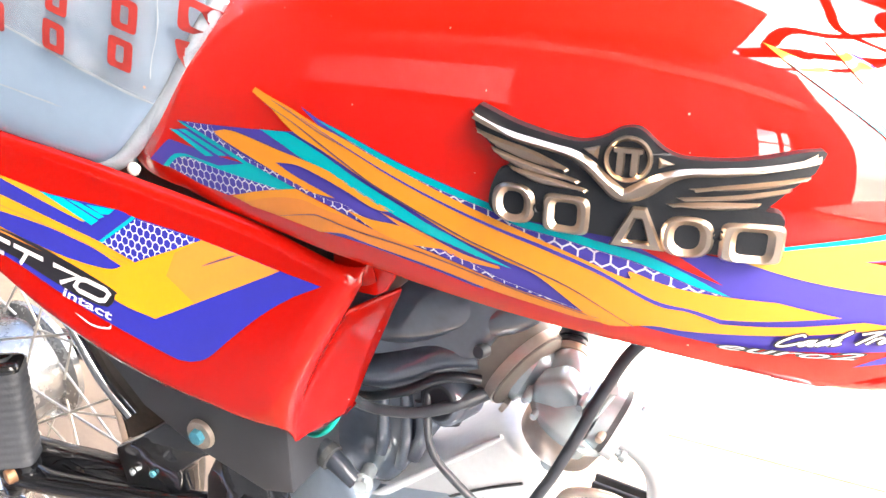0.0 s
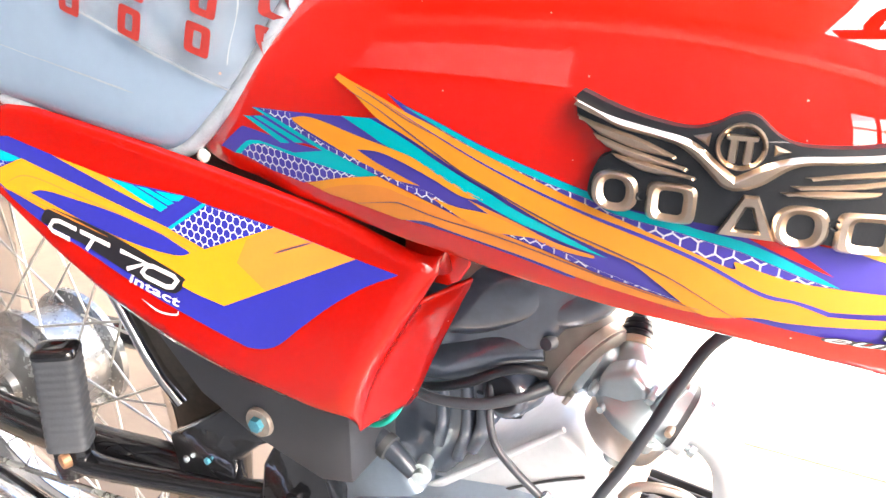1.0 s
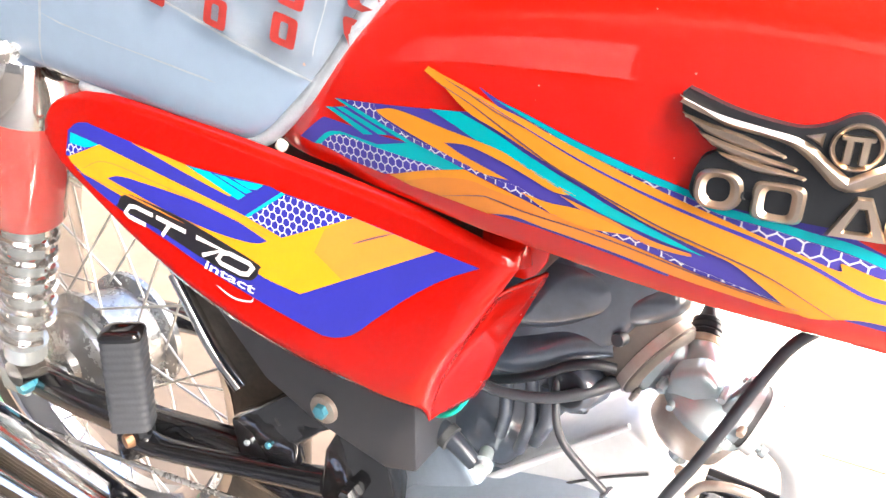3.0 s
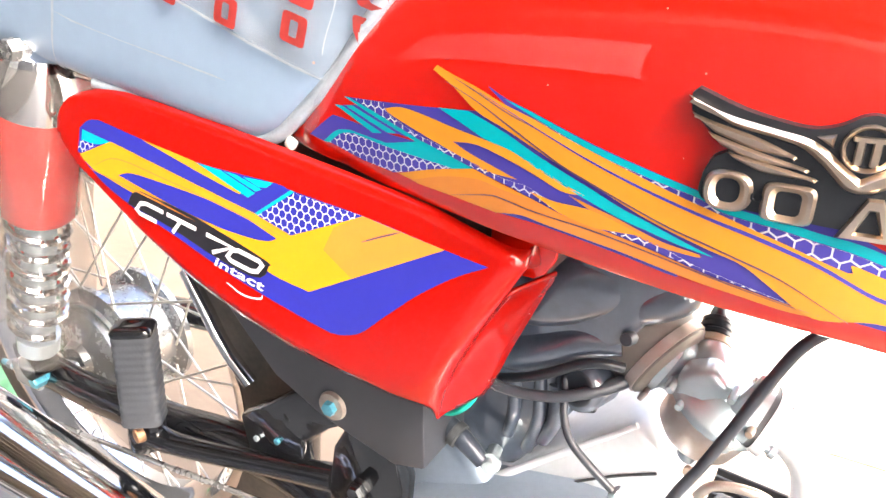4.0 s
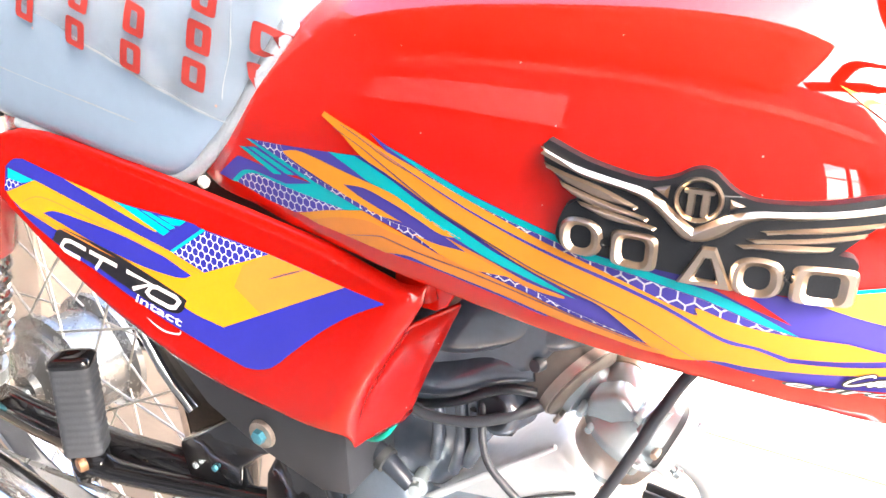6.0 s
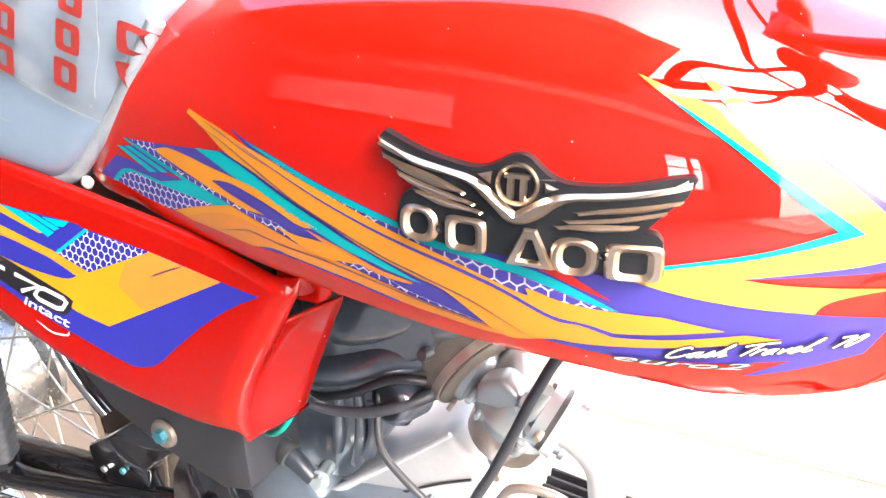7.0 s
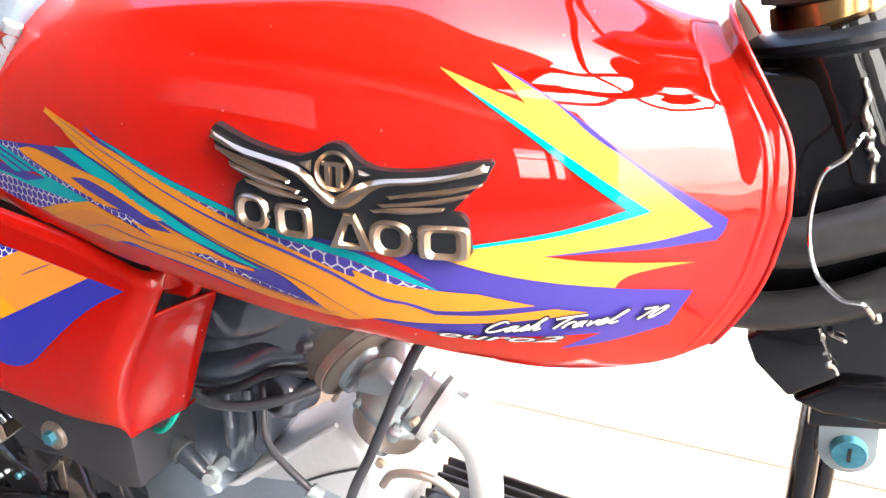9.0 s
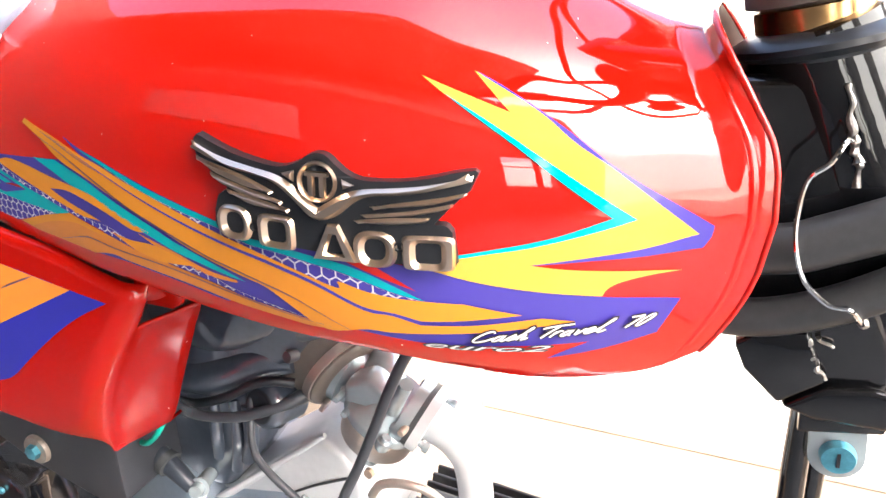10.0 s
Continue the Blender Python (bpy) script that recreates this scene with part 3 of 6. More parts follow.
# the front end, from top to bottom: share of the height, then the fold's outer edge (x, z), the fold's crest, the hollow and the lip (x, y, z)
COVER_FRONT = [
    (0.00, -0.1960, 0.5955, -0.1905, -0.1225, 0.5945, -0.1940, -0.1130, 0.5920, -0.1980, -0.1000, 0.5900),
    (0.24, -0.2120, 0.5680, -0.2065, -0.1230, 0.5665, -0.2065, -0.1120, 0.5650, -0.1935, -0.0830, 0.5680),
    (0.40, -0.2215, 0.5510, -0.2165, -0.1245, 0.5495, -0.2185, -0.1120, 0.5485, -0.2020, -0.0815, 0.5475),
    (0.60, -0.2350, 0.5245, -0.2310, -0.1250, 0.5235, -0.2325, -0.1125, 0.5220, -0.2130, -0.0800, 0.5230),
    (0.80, -0.2475, 0.4980, -0.2440, -0.1225, 0.4965, -0.2425, -0.1110, 0.4955, -0.2245, -0.0790, 0.4970),
    (0.93, -0.2555, 0.4760, -0.2525, -0.1185, 0.4730, -0.2490, -0.1075, 0.4710, -0.2345, -0.0790, 0.4720),
    (1.00, -0.2600, 0.4605, -0.2570, -0.1150, 0.4565, -0.2545, -0.1040, 0.4550, -0.2410, -0.0800, 0.4605)]


def front(v):
    e = [prof(v, [(r[0], r[i]) for r in COVER_FRONT]) for i in range(1, 12)]
    return Vector(e[:2]), Vector(e[2:5]), Vector(e[5:8]), Vector(e[8:])


COVER_COLUMNS, COVER_ROUND = 90, 2
COVER_CREST = COVER_COLUMNS - COVER_ROUND + 12


def cover_row(v):
    """One run along the cover, from its rear tip over the outer face and round the fold to the lip."""
    edge, crest, hollow, lip = front(v)
    row = []
    for i in range(COVER_COLUMNS + 1):
        u = i / COVER_COLUMNS
        xt, xl = -0.602 + 0.406 * u, -0.602 + 0.340 * u
        t, l = Vector((xt, prof(xt, COVER_TOP))), Vector((xl, prof(xl, COVER_LOW)))
        p = t.lerp(l, v) + (edge - Vector((-0.196, 0.5975)).lerp(Vector((-0.262, 0.4600)), v)) * u ** 8
        d = (1 - v) * max(0.002, (t - l).length)
        y = cover_y(p.x, p.y) + (0.0085 * (1 - d / 0.010) if d < 0.010 else 0)
        row.append(Vector((p.x, y, p.y)))
    # a broad rounding round the fold
    b = row[-1]
    row = row[:-COVER_ROUND]
    a = row[-1]
    c = crest + Vector((0.0015, -0.007, 0.0005))
    row += [((1 - k) ** 3) * a + 3 * k * (1 - k) ** 2 * b + 3 * k * k * (1 - k) * c + k ** 3 * crest for k in (i / 12 for i in range(1, 13))]
    d = crest + Vector((-0.0008, 0.006, -0.0005))
    row += [((1 - k) ** 3) * crest + 3 * k * (1 - k) ** 2 * d + 3 * k * k * (1 - k) * hollow + k ** 3 * lip for k in (i / 14 for i in range(1, 15))]
    return row


def cover_mesh():
    bm = bmesh.new()
    r = 0.009
    first = cover_row(0.075)
    grid = []
    # the rounded shoulder along the top, which turns in towards the bike
    for k in range(9):
        a = radians(90 - 90 * k / 8)
        size = lambda q: r * min(1.0, max(0.15, (q.x + 0.602) / 0.05))
        grid.append([q + Vector((0, size(q) * (1 - math.cos(a)) + (0.003 if k == 0 else 0), size(q) * math.sin(a) - (0.012 if k == 0 else 0))) for q in first])
    shoulder = len(grid)
    grid += [cover_row(0.075 + 0.925 * j / 40) for j in range(1, 41)]
    grid.append([p + Vector((0, 0.012, 0.0005)) for p in grid[-1]])
    vs = [[bm.verts.new(p) for p in g] for g in grid]
    for j in range(len(vs) - 1):
        for i in range(len(vs[0]) - 1):
            if i >= COVER_CREST and j < shoulder + 7:
                continue
            bm.faces.new((vs[j][i], vs[j][i + 1], vs[j + 1][i + 1], vs[j + 1][i]))
    return bm


cover = part("side_cover", cover_mesh(), red_plastic, moto, "red plastic side cover with vinyl stripes", sharp=60)
aim(cover.data)
thick = cover.modifiers.new("wall", "SOLIDIFY")
thick.thickness, thick.offset = 0.002, -1.0

part("tank_tab", prism([(-0.232, 0.600), (-0.188, 0.600), (-0.190, 0.580), (-0.196, 0.570), (-0.203, 0.5655), (-0.232, 0.5655)], -0.098, -0.093, 0.0018), red_paint, tank, "red mounting tab under the tank")
# block filling the gap under the tank, its shade put into the colour
part("tank_gap_fill", prism([(-0.425, 0.640), (-0.30, 0.622), (-0.20, 0.606), (-0.20, 0.560), (-0.30, 0.560), (-0.425, 0.585)], -0.088, 0.088, 0.004), recess_shade, tank, "filler block under the tank, gap's shade in its colour")

# ---- seat, wrapped for the shop ----
SEAT_LOW = [(-1.05, 0.70), (-0.68, 0.664), (-0.548, 0.641), (-0.404, 0.620), (-0.379, 0.628), (-0.355, 0.647), (-0.33, 0.670), (-0.30, 0.704), (-0.268, 0.742)]
SEAT_TOP = [(-1.05, 0.80), (-0.6, 0.787), (-0.36, 0.780), (-0.30, 0.775), (-0.268, 0.766)]
SEAT_HALF = [(-1.05, 0.10), (-0.9, 0.122), (-0.45, 0.125), (-0.36, 0.124), (-0.31, 0.121), (-0.28, 0.117), (-0.268, 0.108)]


def seat_y(x, z):
    low, top, half = prof(x, SEAT_LOW), prof(x, SEAT_TOP), prof(x, SEAT_HALF)
    u = (z - (low + top) / 2) / ((top - low) / 2)
    n = 8.0 if u < 0 else 3.6
    return -half * max(0.0, 1 - min(1.0, abs(u)) ** n) ** (1 / n)


def seat_mesh():
    bm = bmesh.new()
    rings = []
    for i in range(91):
        x = -1.05 + 0.782 * i / 90
        low, top, half = prof(x, SEAT_LOW), prof(x, SEAT_TOP), prof(x, SEAT_HALF)
        zm, hz = (low + top) / 2, (top - low) / 2
        ring = []
        for j in range(72):
            a = 2 * math.pi * j / 72
            c, q = math.cos(a), math.sin(a)
            n = 8.0 if q < 0 else 3.6
            y, z = half * math.copysign(abs(c) ** (2 / n), -c), zm + hz * math.copysign(abs(q) ** (2 / n), q)
            w = 0.0012 * noise.noise(Vector((x * 14, y * 20, z * 30)))
            ring.append((x, y + w, z))
        rings.append(ring)
    skin(bm, rings)
    return bm


seat = part("seat", seat_mesh(), seat_vinyl, moto, "blue-grey seat under clear shop film", sharp=70)
part("seat_piping", tube([(x, seat_y(x, prof(x, SEAT_LOW) + 0.006) - 0.0005, prof(x, SEAT_LOW) + 0.0045) for x in (-0.56, -0.50, -0.44, -0.404, -0.385, -0.372, -0.355, -0.34, -0.325, -0.312, -0.295, -0.280)], 0.0052, 10, 4), film_edge, seat, "pale rolled film edge")


def film_patch(edges, lift, wrinkle, seed, face=seat_y):
    bm = flat_bm(outline(edges), 0.006)
    for v in bm.verts:
        w = noise.noise(Vector((v.co.x * 60 + seed, v.co.z * 60, seed))) + 0.6 * abs(noise.noise(Vector((v.co.x * 130 + v.co.z * 90, v.co.z * 40, seed + 3))))
        v.co = lay(face, v.co.x, v.co.z, lift + wrinkle * max(-0.3, w))
    return bm


printed = part("printed_film", film_patch([[(-575, 764)], [(-500, 733)], [(-452, 715), (-387, 690), (-338, 673)], [(-320, 688), (-300, 711), (-276, 742)], [(-272, 757)], [(-300, 766), (-400, 772)]], 0.0016, 0.0022, 2.0), seat_film, seat, "clear wrinkled film with red print", sharp=25)
part("film_crease", film_patch([[(-453, 717), (-387, 692.5), (-338, 676)], [(-337, 674), (-387, 690.5), (-452, 715)]], 0.003, 0.001, 5.0), film_edge, seat, "pale film edge")
part("film_crease", film_patch([[(-596, 653)], [(-585, 690), (-570, 730)], [(-567, 730), (-582, 690)]], 0.0012, 0.0006, 7.0), film_edge, seat, "pale film crease")
part("film_crease", film_patch([[(-660, 726), (-560, 694), (-420, 668)], [(-420, 666.6), (-560, 692.4)]], 0.0012, 0.0006, 9.0), film_edge, seat, "pale film crease")
part("film_crease", film_patch([[(-312, 760), (-318, 720), (-330, 690)], [(-329, 690), (-316.5, 720)]], 0.0045, 0.0012, 11.0), film_edge, seat, "pale film crease")


def print_frame(cx, cz, w, h, tilt):
    """One plain red frame of the print on the film."""
    c, s = math.cos(radians(tilt)), math.sin(radians(tilt))
    turn = lambda q: [(cx + (x - cx) * c - (z - cz) * s, cz + (x - cx) * s + (z - cz) * c) for x, z in q]
    a, b = turn(ring_outline(cx, cz, w / 2, h / 2, 20, 7)), turn(ring_outline(cx, cz, w * 0.16, h * 0.27, 20, 7))
    bm = bmesh.new()
    skin(bm, [[lay(seat_y, *p, 0.0062) for p in a], [lay(seat_y, *p, 0.0062) for p in b]], True, False)
    ob = part("print_bar", bm, print_red, printed)
    aim(ob.data)


for cx, cz, count in ((-0.4965, 0.7345, 2), (-0.4480, 0.7200, 3), (-0.3985, 0.7085, 3), (-0.3470, 0.7012, 3), (-0.3010, 0.7015, 2)):
    for k in range(count):
        print_frame(cx + 0.0080 * k, cz + 0.0212 * k, 0.0180, 0.0178, -17)
part("seat_clip", block((0.0078, 0.006, 0.0075), pose(-0.3705, -0.113, 0.6270, 0, 30, 0), 0.0022), white_clip, moto, "small white plastic clip")


part("film_flap", film_patch([[(-352, 642), (-335, 668), (-312, 695), (-286, 724), (-262, 750)], [(-250, 752)], [(-276, 722), (-303, 692), (-326, 664), (-344, 640)]], 0.0025, 0.0035, 13.0, tank_y), clear_film, seat, "crumpled film edge on the tank", sharp=25)
# ---- rear wheel, swingarm, shock, footpeg, muffler ----
AX = Vector((-0.780, 0, 0.297))
wheel = part("rear_wheel", lathe([(0.012, -0.040), (0.030, -0.040), (0.034, -0.034), (0.070, -0.032), (0.078, -0.028), (0.078, -0.020), (0.066, -0.016), (0.064, 0.030), (0.078, 0.036), (0.078, 0.044), (0.03, 0.05), (0.012, 0.05)], AX, (0, 1, 0), 48), hub_alloy, moto, "spoked rear wheel with an alloy hub")
for r0, y0 in ((0.060, -0.0335), (0.046, -0.041), (0.036, -0.0405), (0.024, -0.042)):
    part("hub_ridge", lathe([(r0 - 0.003, y0 + 0.001), (r0 - 0.0015, y0 - 0.003), (r0 + 0.0015, y0 - 0.003), (r0 + 0.003, y0 + 0.001)], AX, (0, 1, 0), 40, caps=False), zinc, wheel)
part("brake_plate", lathe([(0.010, -0.062), (0.020, -0.061), (0.024, -0.054), (0.050, -0.048), (0.056, -0.044), (0.056, -0.038)], AX, (0, 1, 0), 40), hub_alloy, wheel, "grey brake plate")
part("brake_arm", prism([(-0.80, 0.30), (-0.765, 0.305), (-0.742, 0.255), (-0.752, 0.250)], -0.070, -0.064, 0.002), zinc, wheel, "zinc brake arm")
part("axle_nut", lathe([(0.006, -0.112), (0.008, -0.110), (0.008, -0.098), (0.013, -0.097), (0.013, -0.084), (0.010, -0.083)], AX, (0, 1, 0), 6), blue_zinc, wheel, "blue zinc axle nut")
part("hub_ring", lathe([(0.040, -0.044), (0.052, -0.044), (0.056, -0.036), (0.040, -0.034)], AX, (0, 1, 0), 48, caps=False), hub_alloy, wheel)
part("tyre", lathe([(0.226, -0.022), (0.246, -0.031), (0.268, -0.030), (0.286, -0.021), (0.296, -0.008), (0.297, 0), (0.296, 0.008), (0.286, 0.021), (0.268, 0.030), (0.246, 0.031), (0.226, 0.022)], AX, (0, 1, 0), 96, caps=False), tyre_rubber, wheel, "black tyre with dusty sides")
part("rim", lathe([(0.236, -0.026), (0.238, -0.030), (0.228, -0.030), (0.220, -0.024), (0.212, -0.013), (0.205, -0.008), (0.205, 0.008), (0.212, 0.013), (0.220, 0.024), (0.228, 0.030), (0.238, 0.030), (0.236, 0.026)], AX, (0, 1, 0), 96, caps=False), chrome, wheel, "chromed rim")
for k in range(36):
    a = 2 * math.pi * k / 36
    side = -1 if k % 2 else 1
    lean = radians(38) * (1 if (k // 2) % 2 else -1)
    p = AX + Vector((0.073 * math.cos(a + lean), side * 0.026 - 0.002, 0.073 * math.sin(a + lean)))
    q = AX + Vector((0.207 * math.cos(a), side * 0.004, 0.207 * math.sin(a)))
    part("spoke", tube([p, q], 0.0015, 6), spoke_steel, wheel)
# black discs in place of hub holes, their dark put into the colour
for k in range(5):
    a = 2 * math.pi * k / 5 + 0.5
    part("hub_hole_disc", lathe([(0.009, -0.0336), (0.0085, -0.0330), (0.001, -0.0328)], AX + Vector((0.054 * math.cos(a), 0, 0.054 * math.sin(a))), (0, 1, 0), 14), rubber, wheel, "black disc for a hub hole")

arm = part("swingarm", tube([(-0.81, -0.082, 0.292), (-0.70, -0.083, 0.292), (-0.58, -0.083, 0.302), (-0.50, -0.082, 0.312), (-0.44, -0.080, 0.308), (-0.40, -0.078, 0.292), (-0.345, -0.074, 0.270)], [0.016, 0.017, 0.018, 0.018, 0.018, 0.017, 0.017], 16, flat=1.25), black_gloss, moto, "black steel swingarm")
part("far_arm", tube([(-0.81, 0.082, 0.297), (-0.33, 0.080, 0.350)], 0.018, 12), black_gloss, arm)
part("cross_tube", tube([(-0.46, -0.08, 0.337), (-0.46, 0.08, 0.337)], 0.018, 12), black_gloss, arm)
part("chain_adjuster", block((0.045, 0.008, 0.030), pose(-0.800, -0.104, 0.298, 0, -3, 0), 0.003), zinc, arm, "zinc chain adjuster")
part("adjuster_bolt", tube([(-0.86, -0.098, 0.292), (-0.80, -0.098, 0.297)], 0.0035, 8), blue_zinc, arm, "blue zinc bolt")
part("adjuster_nut", lathe([(0.006, 0), (0.006, 0.008)], (-0.845, -0.098, 0.2935), (1, 0, 0.08), 6), zinc, arm)
part("brake_rod", tube([(-0.86, -0.115, 0.255), (-0.70, -0.118, 0.268), (-0.42, -0.115, 0.300)], 0.0028, 8), hub_alloy, arm, "thin dull brake rod")

# shock with red sleeve, chromed spring and a loose film bag
S0, S1 = Vector((-0.632, -0.112, 0.668)), Vector((-0.778, -0.100, 0.318))
down = (S1 - S0).normalized()
at = lambda k: S0 + (S1 - S0) * k
shock = part("shock", lathe([(0.010, 0), (0.016, 0.004), (0.017, 0.040), (0.030, 0.046), (0.033, 0.056), (0.034, 0.16), (0.031, 0.165), (0.026, 0.166)], S0, down, 32), red_paint, moto, "red shock absorber in a loose clear bag")
part("top_cap", lathe([(0.012, 0.000), (0.020, 0.004), (0.030, 0.030), (0.033, 0.050), (0.0335, 0.055)], S0, down, 32), chrome, shock, "chromed cap")
part("damper_tube", lathe([(0.016, 0.15), (0.016, 0.33), (0.021, 0.332), (0.021, 0.352)], S0, down, 24), zinc, shock)
part("eye_mount", lathe([(0.006, -0.014), (0.015, -0.014), (0.015, 0.014), (0.006, 0.014)], S1, (0, 1, 0), 20), black_gloss, shock)
part("top_bolt", lathe([(0.009, -0.026), (0.010, -0.016), (0.007, -0.015), (0.007, 0.03)], S0, (0, 1, 0), 6), hub_alloy, shock)
coil = []
side = down.cross(Vector((0, 1, 0))).normalized()
out = side.cross(down)
for k in range(7 * 14 + 1):
    a = 2 * math.pi * k / 14
    coil.append(S0 + down * (0.165 + 0.150 * k / 98) + 0.025 * (side * math.cos(a) + out * math.sin(a)))
part("spring", tube(coil, 0.0045, 8, 1), chrome, shock, "chromed coil spring")


def bag_mesh(line, radii, seed, amp):
    bm = bmesh.new()
    rings = []
    n = 40
    d = (line[-1] - line[0]).normalized()
    u = d.cross(Vector((0, 1, 0))).normalized()
    v = u.cross(d)
    steps = 30
    for i in range(steps + 1):
        k = i / steps
        c = line[0].lerp(line[-1], k)
        r = prof(k, radii)
        ring = []
        for j in range(n):
            a = 2 * math.pi * j / n
            w = noise.noise(Vector((math.cos(a) * 2.2, math.sin(a) * 2.2 + seed, k * 3))) + 0.35 * noise.noise(Vector((math.cos(a) * 4, math.sin(a) * 4, k * 6 + seed)))
            ring.append(c + (u * math.cos(a) + v * math.sin(a)) * (r + amp * w))
        rings.append(ring)
    skin(bm, rings, True, False)
    return bm


part("film_bag", bag_mesh([at(0.02), at(0.90)], [(0, 0.030), (0.12, 0.044), (0.5, 0.047), (0.85, 0.052), (1, 0.046)], 1.0, 0.0035), bag_film, shock, "loose clear film bag", sharp=30)

# folding rear footpeg
peg = part("footpeg", tube([(-0.584, -0.117, 0.300), (-0.580, -0.117, 0.338)], 0.015, 12), black_gloss, moto, "folded-up rubber rear footpeg")
bm = bmesh.new()
rings = []
P0, P1 = Vector((-0.5735, -0.120, 0.335)), Vector((-0.579, -0.111, 0.424))


def peg_ring(c, size):
    """A rounded oblong, turned so that one corner faces outwards."""
    ring = []
    for j in range(32):
        a = 2 * math.pi * j / 32
        u, w = 0.0182 * size * math.copysign(abs(math.cos(a)) ** 0.42, math.cos(a)), 0.0140 * size * math.copysign(abs(math.sin(a)) ** 0.42, math.sin(a))
        ring.append(c + Vector((u * math.cos(0.6) - w * math.sin(0.6), u * math.sin(0.6) + w * math.cos(0.6), 0)))
    return ring


for i in range(53):
    rings.append(peg_ring(P0.lerp(P1, i / 52), 1.0 + (0.030 if i % 4 in (1, 2) else 0.0)))
skin(bm, rings)
part("peg_rubber", bm, peg_rubber, peg, "grey ribbed rubber", sharp=20)
bm = bmesh.new()
skin(bm, [peg_ring(P1 + Vector((0, 0, h)), k) for h, k in ((-0.001, 1.02), (0.002, 1.06), (0.005, 1.0), (0.007, 0.86), (0.0078, 0.5), (0.0070, 0.30), (0.0066, 0.05))])
part("peg_cap", bm, black_gloss, peg, "glossy black cap")
part("peg_bolt", lathe([(0.003, -0.006), (0.0065, -0.005), (0.0075, -0.002), (0.0075, 0.002)], (-0.5690, -0.1300, 0.3260), (0.25, 1, 0), 14), rust, peg, "rusty orange bolt head")
part("peg_clevis", block((0.030, 0.022, 0.034), pose(-0.5740, -0.1185, 0.322, 0, 0, 30), 0.004), black_gloss, peg, "black clevis")
part("peg_bracket", tube([(-0.578, -0.118, 0.318), (-0.54, -0.110, 0.312), (-0.44, -0.095, 0.322), (-0.37, -0.090, 0.335)], [0.014, 0.011, 0.011, 0.013], 10), black_gloss, peg, "black peg stay")

# muffler
muf = part("muffler", tube([(-0.36, -0.150, 0.235), (-0.46, -0.165, 0.245), (-0.62, -0.172, 0.262), (-0.95, -0.175, 0.300), (-1.12, -0.175, 0.320)], [0.018, 0.030, 0.041, 0.043, 0.036], 32), chrome, moto, "chromed silencer")
part("heat_shield", tube([(-0.52, -0.190, 0.275), (-0.75, -0.205, 0.300), (-0.95, -0.208, 0.322)], [0.016, 0.020, 0.018], 20, flat=0.5), chrome, muf, "chromed heat shield")
# inner mudguard and far side of the frame
part("inner_mudguard", prism([(-0.425, 0.40), (-0.405, 0.46), (-0.390, 0.56), (-0.410, 0.56), (-0.425, 0.46), (-0.440, 0.41)], -0.05, 0.05, 0.003), black_plastic, moto, "black inner mudguard")
guard = [(-0.78 + 0.325 * math.cos(a), 0.297 + 0.325 * math.sin(a)) for a in (radians(50 + 6 * i) for i in range(22))]
part("rear_mudguard", prism(guard + [(-0.78 + 0.321 * math.cos(a), 0.297 + 0.321 * math.sin(a)) for a in (radians(50 + 6 * i) for i in reversed(range(22)))], -0.06, 0.06, 0.0), red_paint, moto, "red rear mudguard")
part("mudguard_stay", tube([(-0.592, -0.036, 0.452), (-0.570, -0.036, 0.412), (-0.549, -0.036, 0.376), (-0.520, -0.036, 0.345)], 0.0085, 14, flat=0.7), chrome, moto, "chromed mudguard stay")
part("seat_rail", tube([(-0.95, -0.085, 0.665), (-0.60, -0.085, 0.650), (-0.40, -0.07, 0.625), (-0.30, -0.05, 0.60)], 0.012, 12), black_gloss, moto, "black seat rail")


# a green cloth left on the ground behind the rear wheel
bm = bmesh.new()
bmesh.ops.create_grid(bm, x_segments=40, y_segments=16, size=0.5)
for v in bm.verts:
    u, w = v.co.x + 0.5, v.co.y + 0.5
    x = -1.75 + 0.62 * u + 0.02 * noise.noise(Vector((w * 4, 1, 0)))
    y = -0.06 + 0.17 * w - 0.05 * max(0, u - 0.75) * 4 * w + 0.015 * noise.noise(Vector((u * 6, 2, 0)))
    z = 0.012 + 0.012 * noise.noise(Vector((u * 9, w * 4, 3))) + 0.006 * noise.noise(Vector((u * 24, w * 9, 5)))
    v.co = (x, y, max(0.003, z))
cloth = part("cloth", bm, green_cloth, None, sharp=80)
tagged(cloth, "crumpled green cloth lying on the concrete ground", "cloth")
thick = cloth.modifiers.new("cloth", "SOLIDIFY")
thick.thickness, thick.offset = 0.002, 1.0
# ---- frame, box, air filter, carburettor and engine ----
box = part("battery_box", prism([(-0.470, 0.545), (-0.279, 0.545), (-0.278, 0.391), (-0.306, 0.384), (-0.372, 0.402), (-0.420, 0.425), (-0.447, 0.454), (-0.480, 0.492)], -0.100, -0.030, 0.003), grey_plastic, moto, "dark grey plastic box behind the side cover")
part("washer", lathe([(0.004, -0.0035), (0.0115, -0.0035), (0.0125, -0.001), (0.0125, 0.0)], (-0.360, -0.1005, 0.419), (0, 1, 0), 24), dull_washer, box, "pale washer")
part("box_bolt", lathe([(0.003, -0.0085), (0.0058, -0.0080), (0.0064, -0.0035), (0.0064, 0.0)], (-0.360, -0.1005, 0.419), (0, 1, 0), 6), blue_zinc, box, "blue zinc bolt")
part("green_wire", tube([(-0.290, -0.070, 0.424), (-0.266, -0.082, 0.436), (-0.250, -0.084, 0.452), (-0.244, -0.075, 0.47)], 0.0022, 8), green_wire, moto, "green insulated wire")

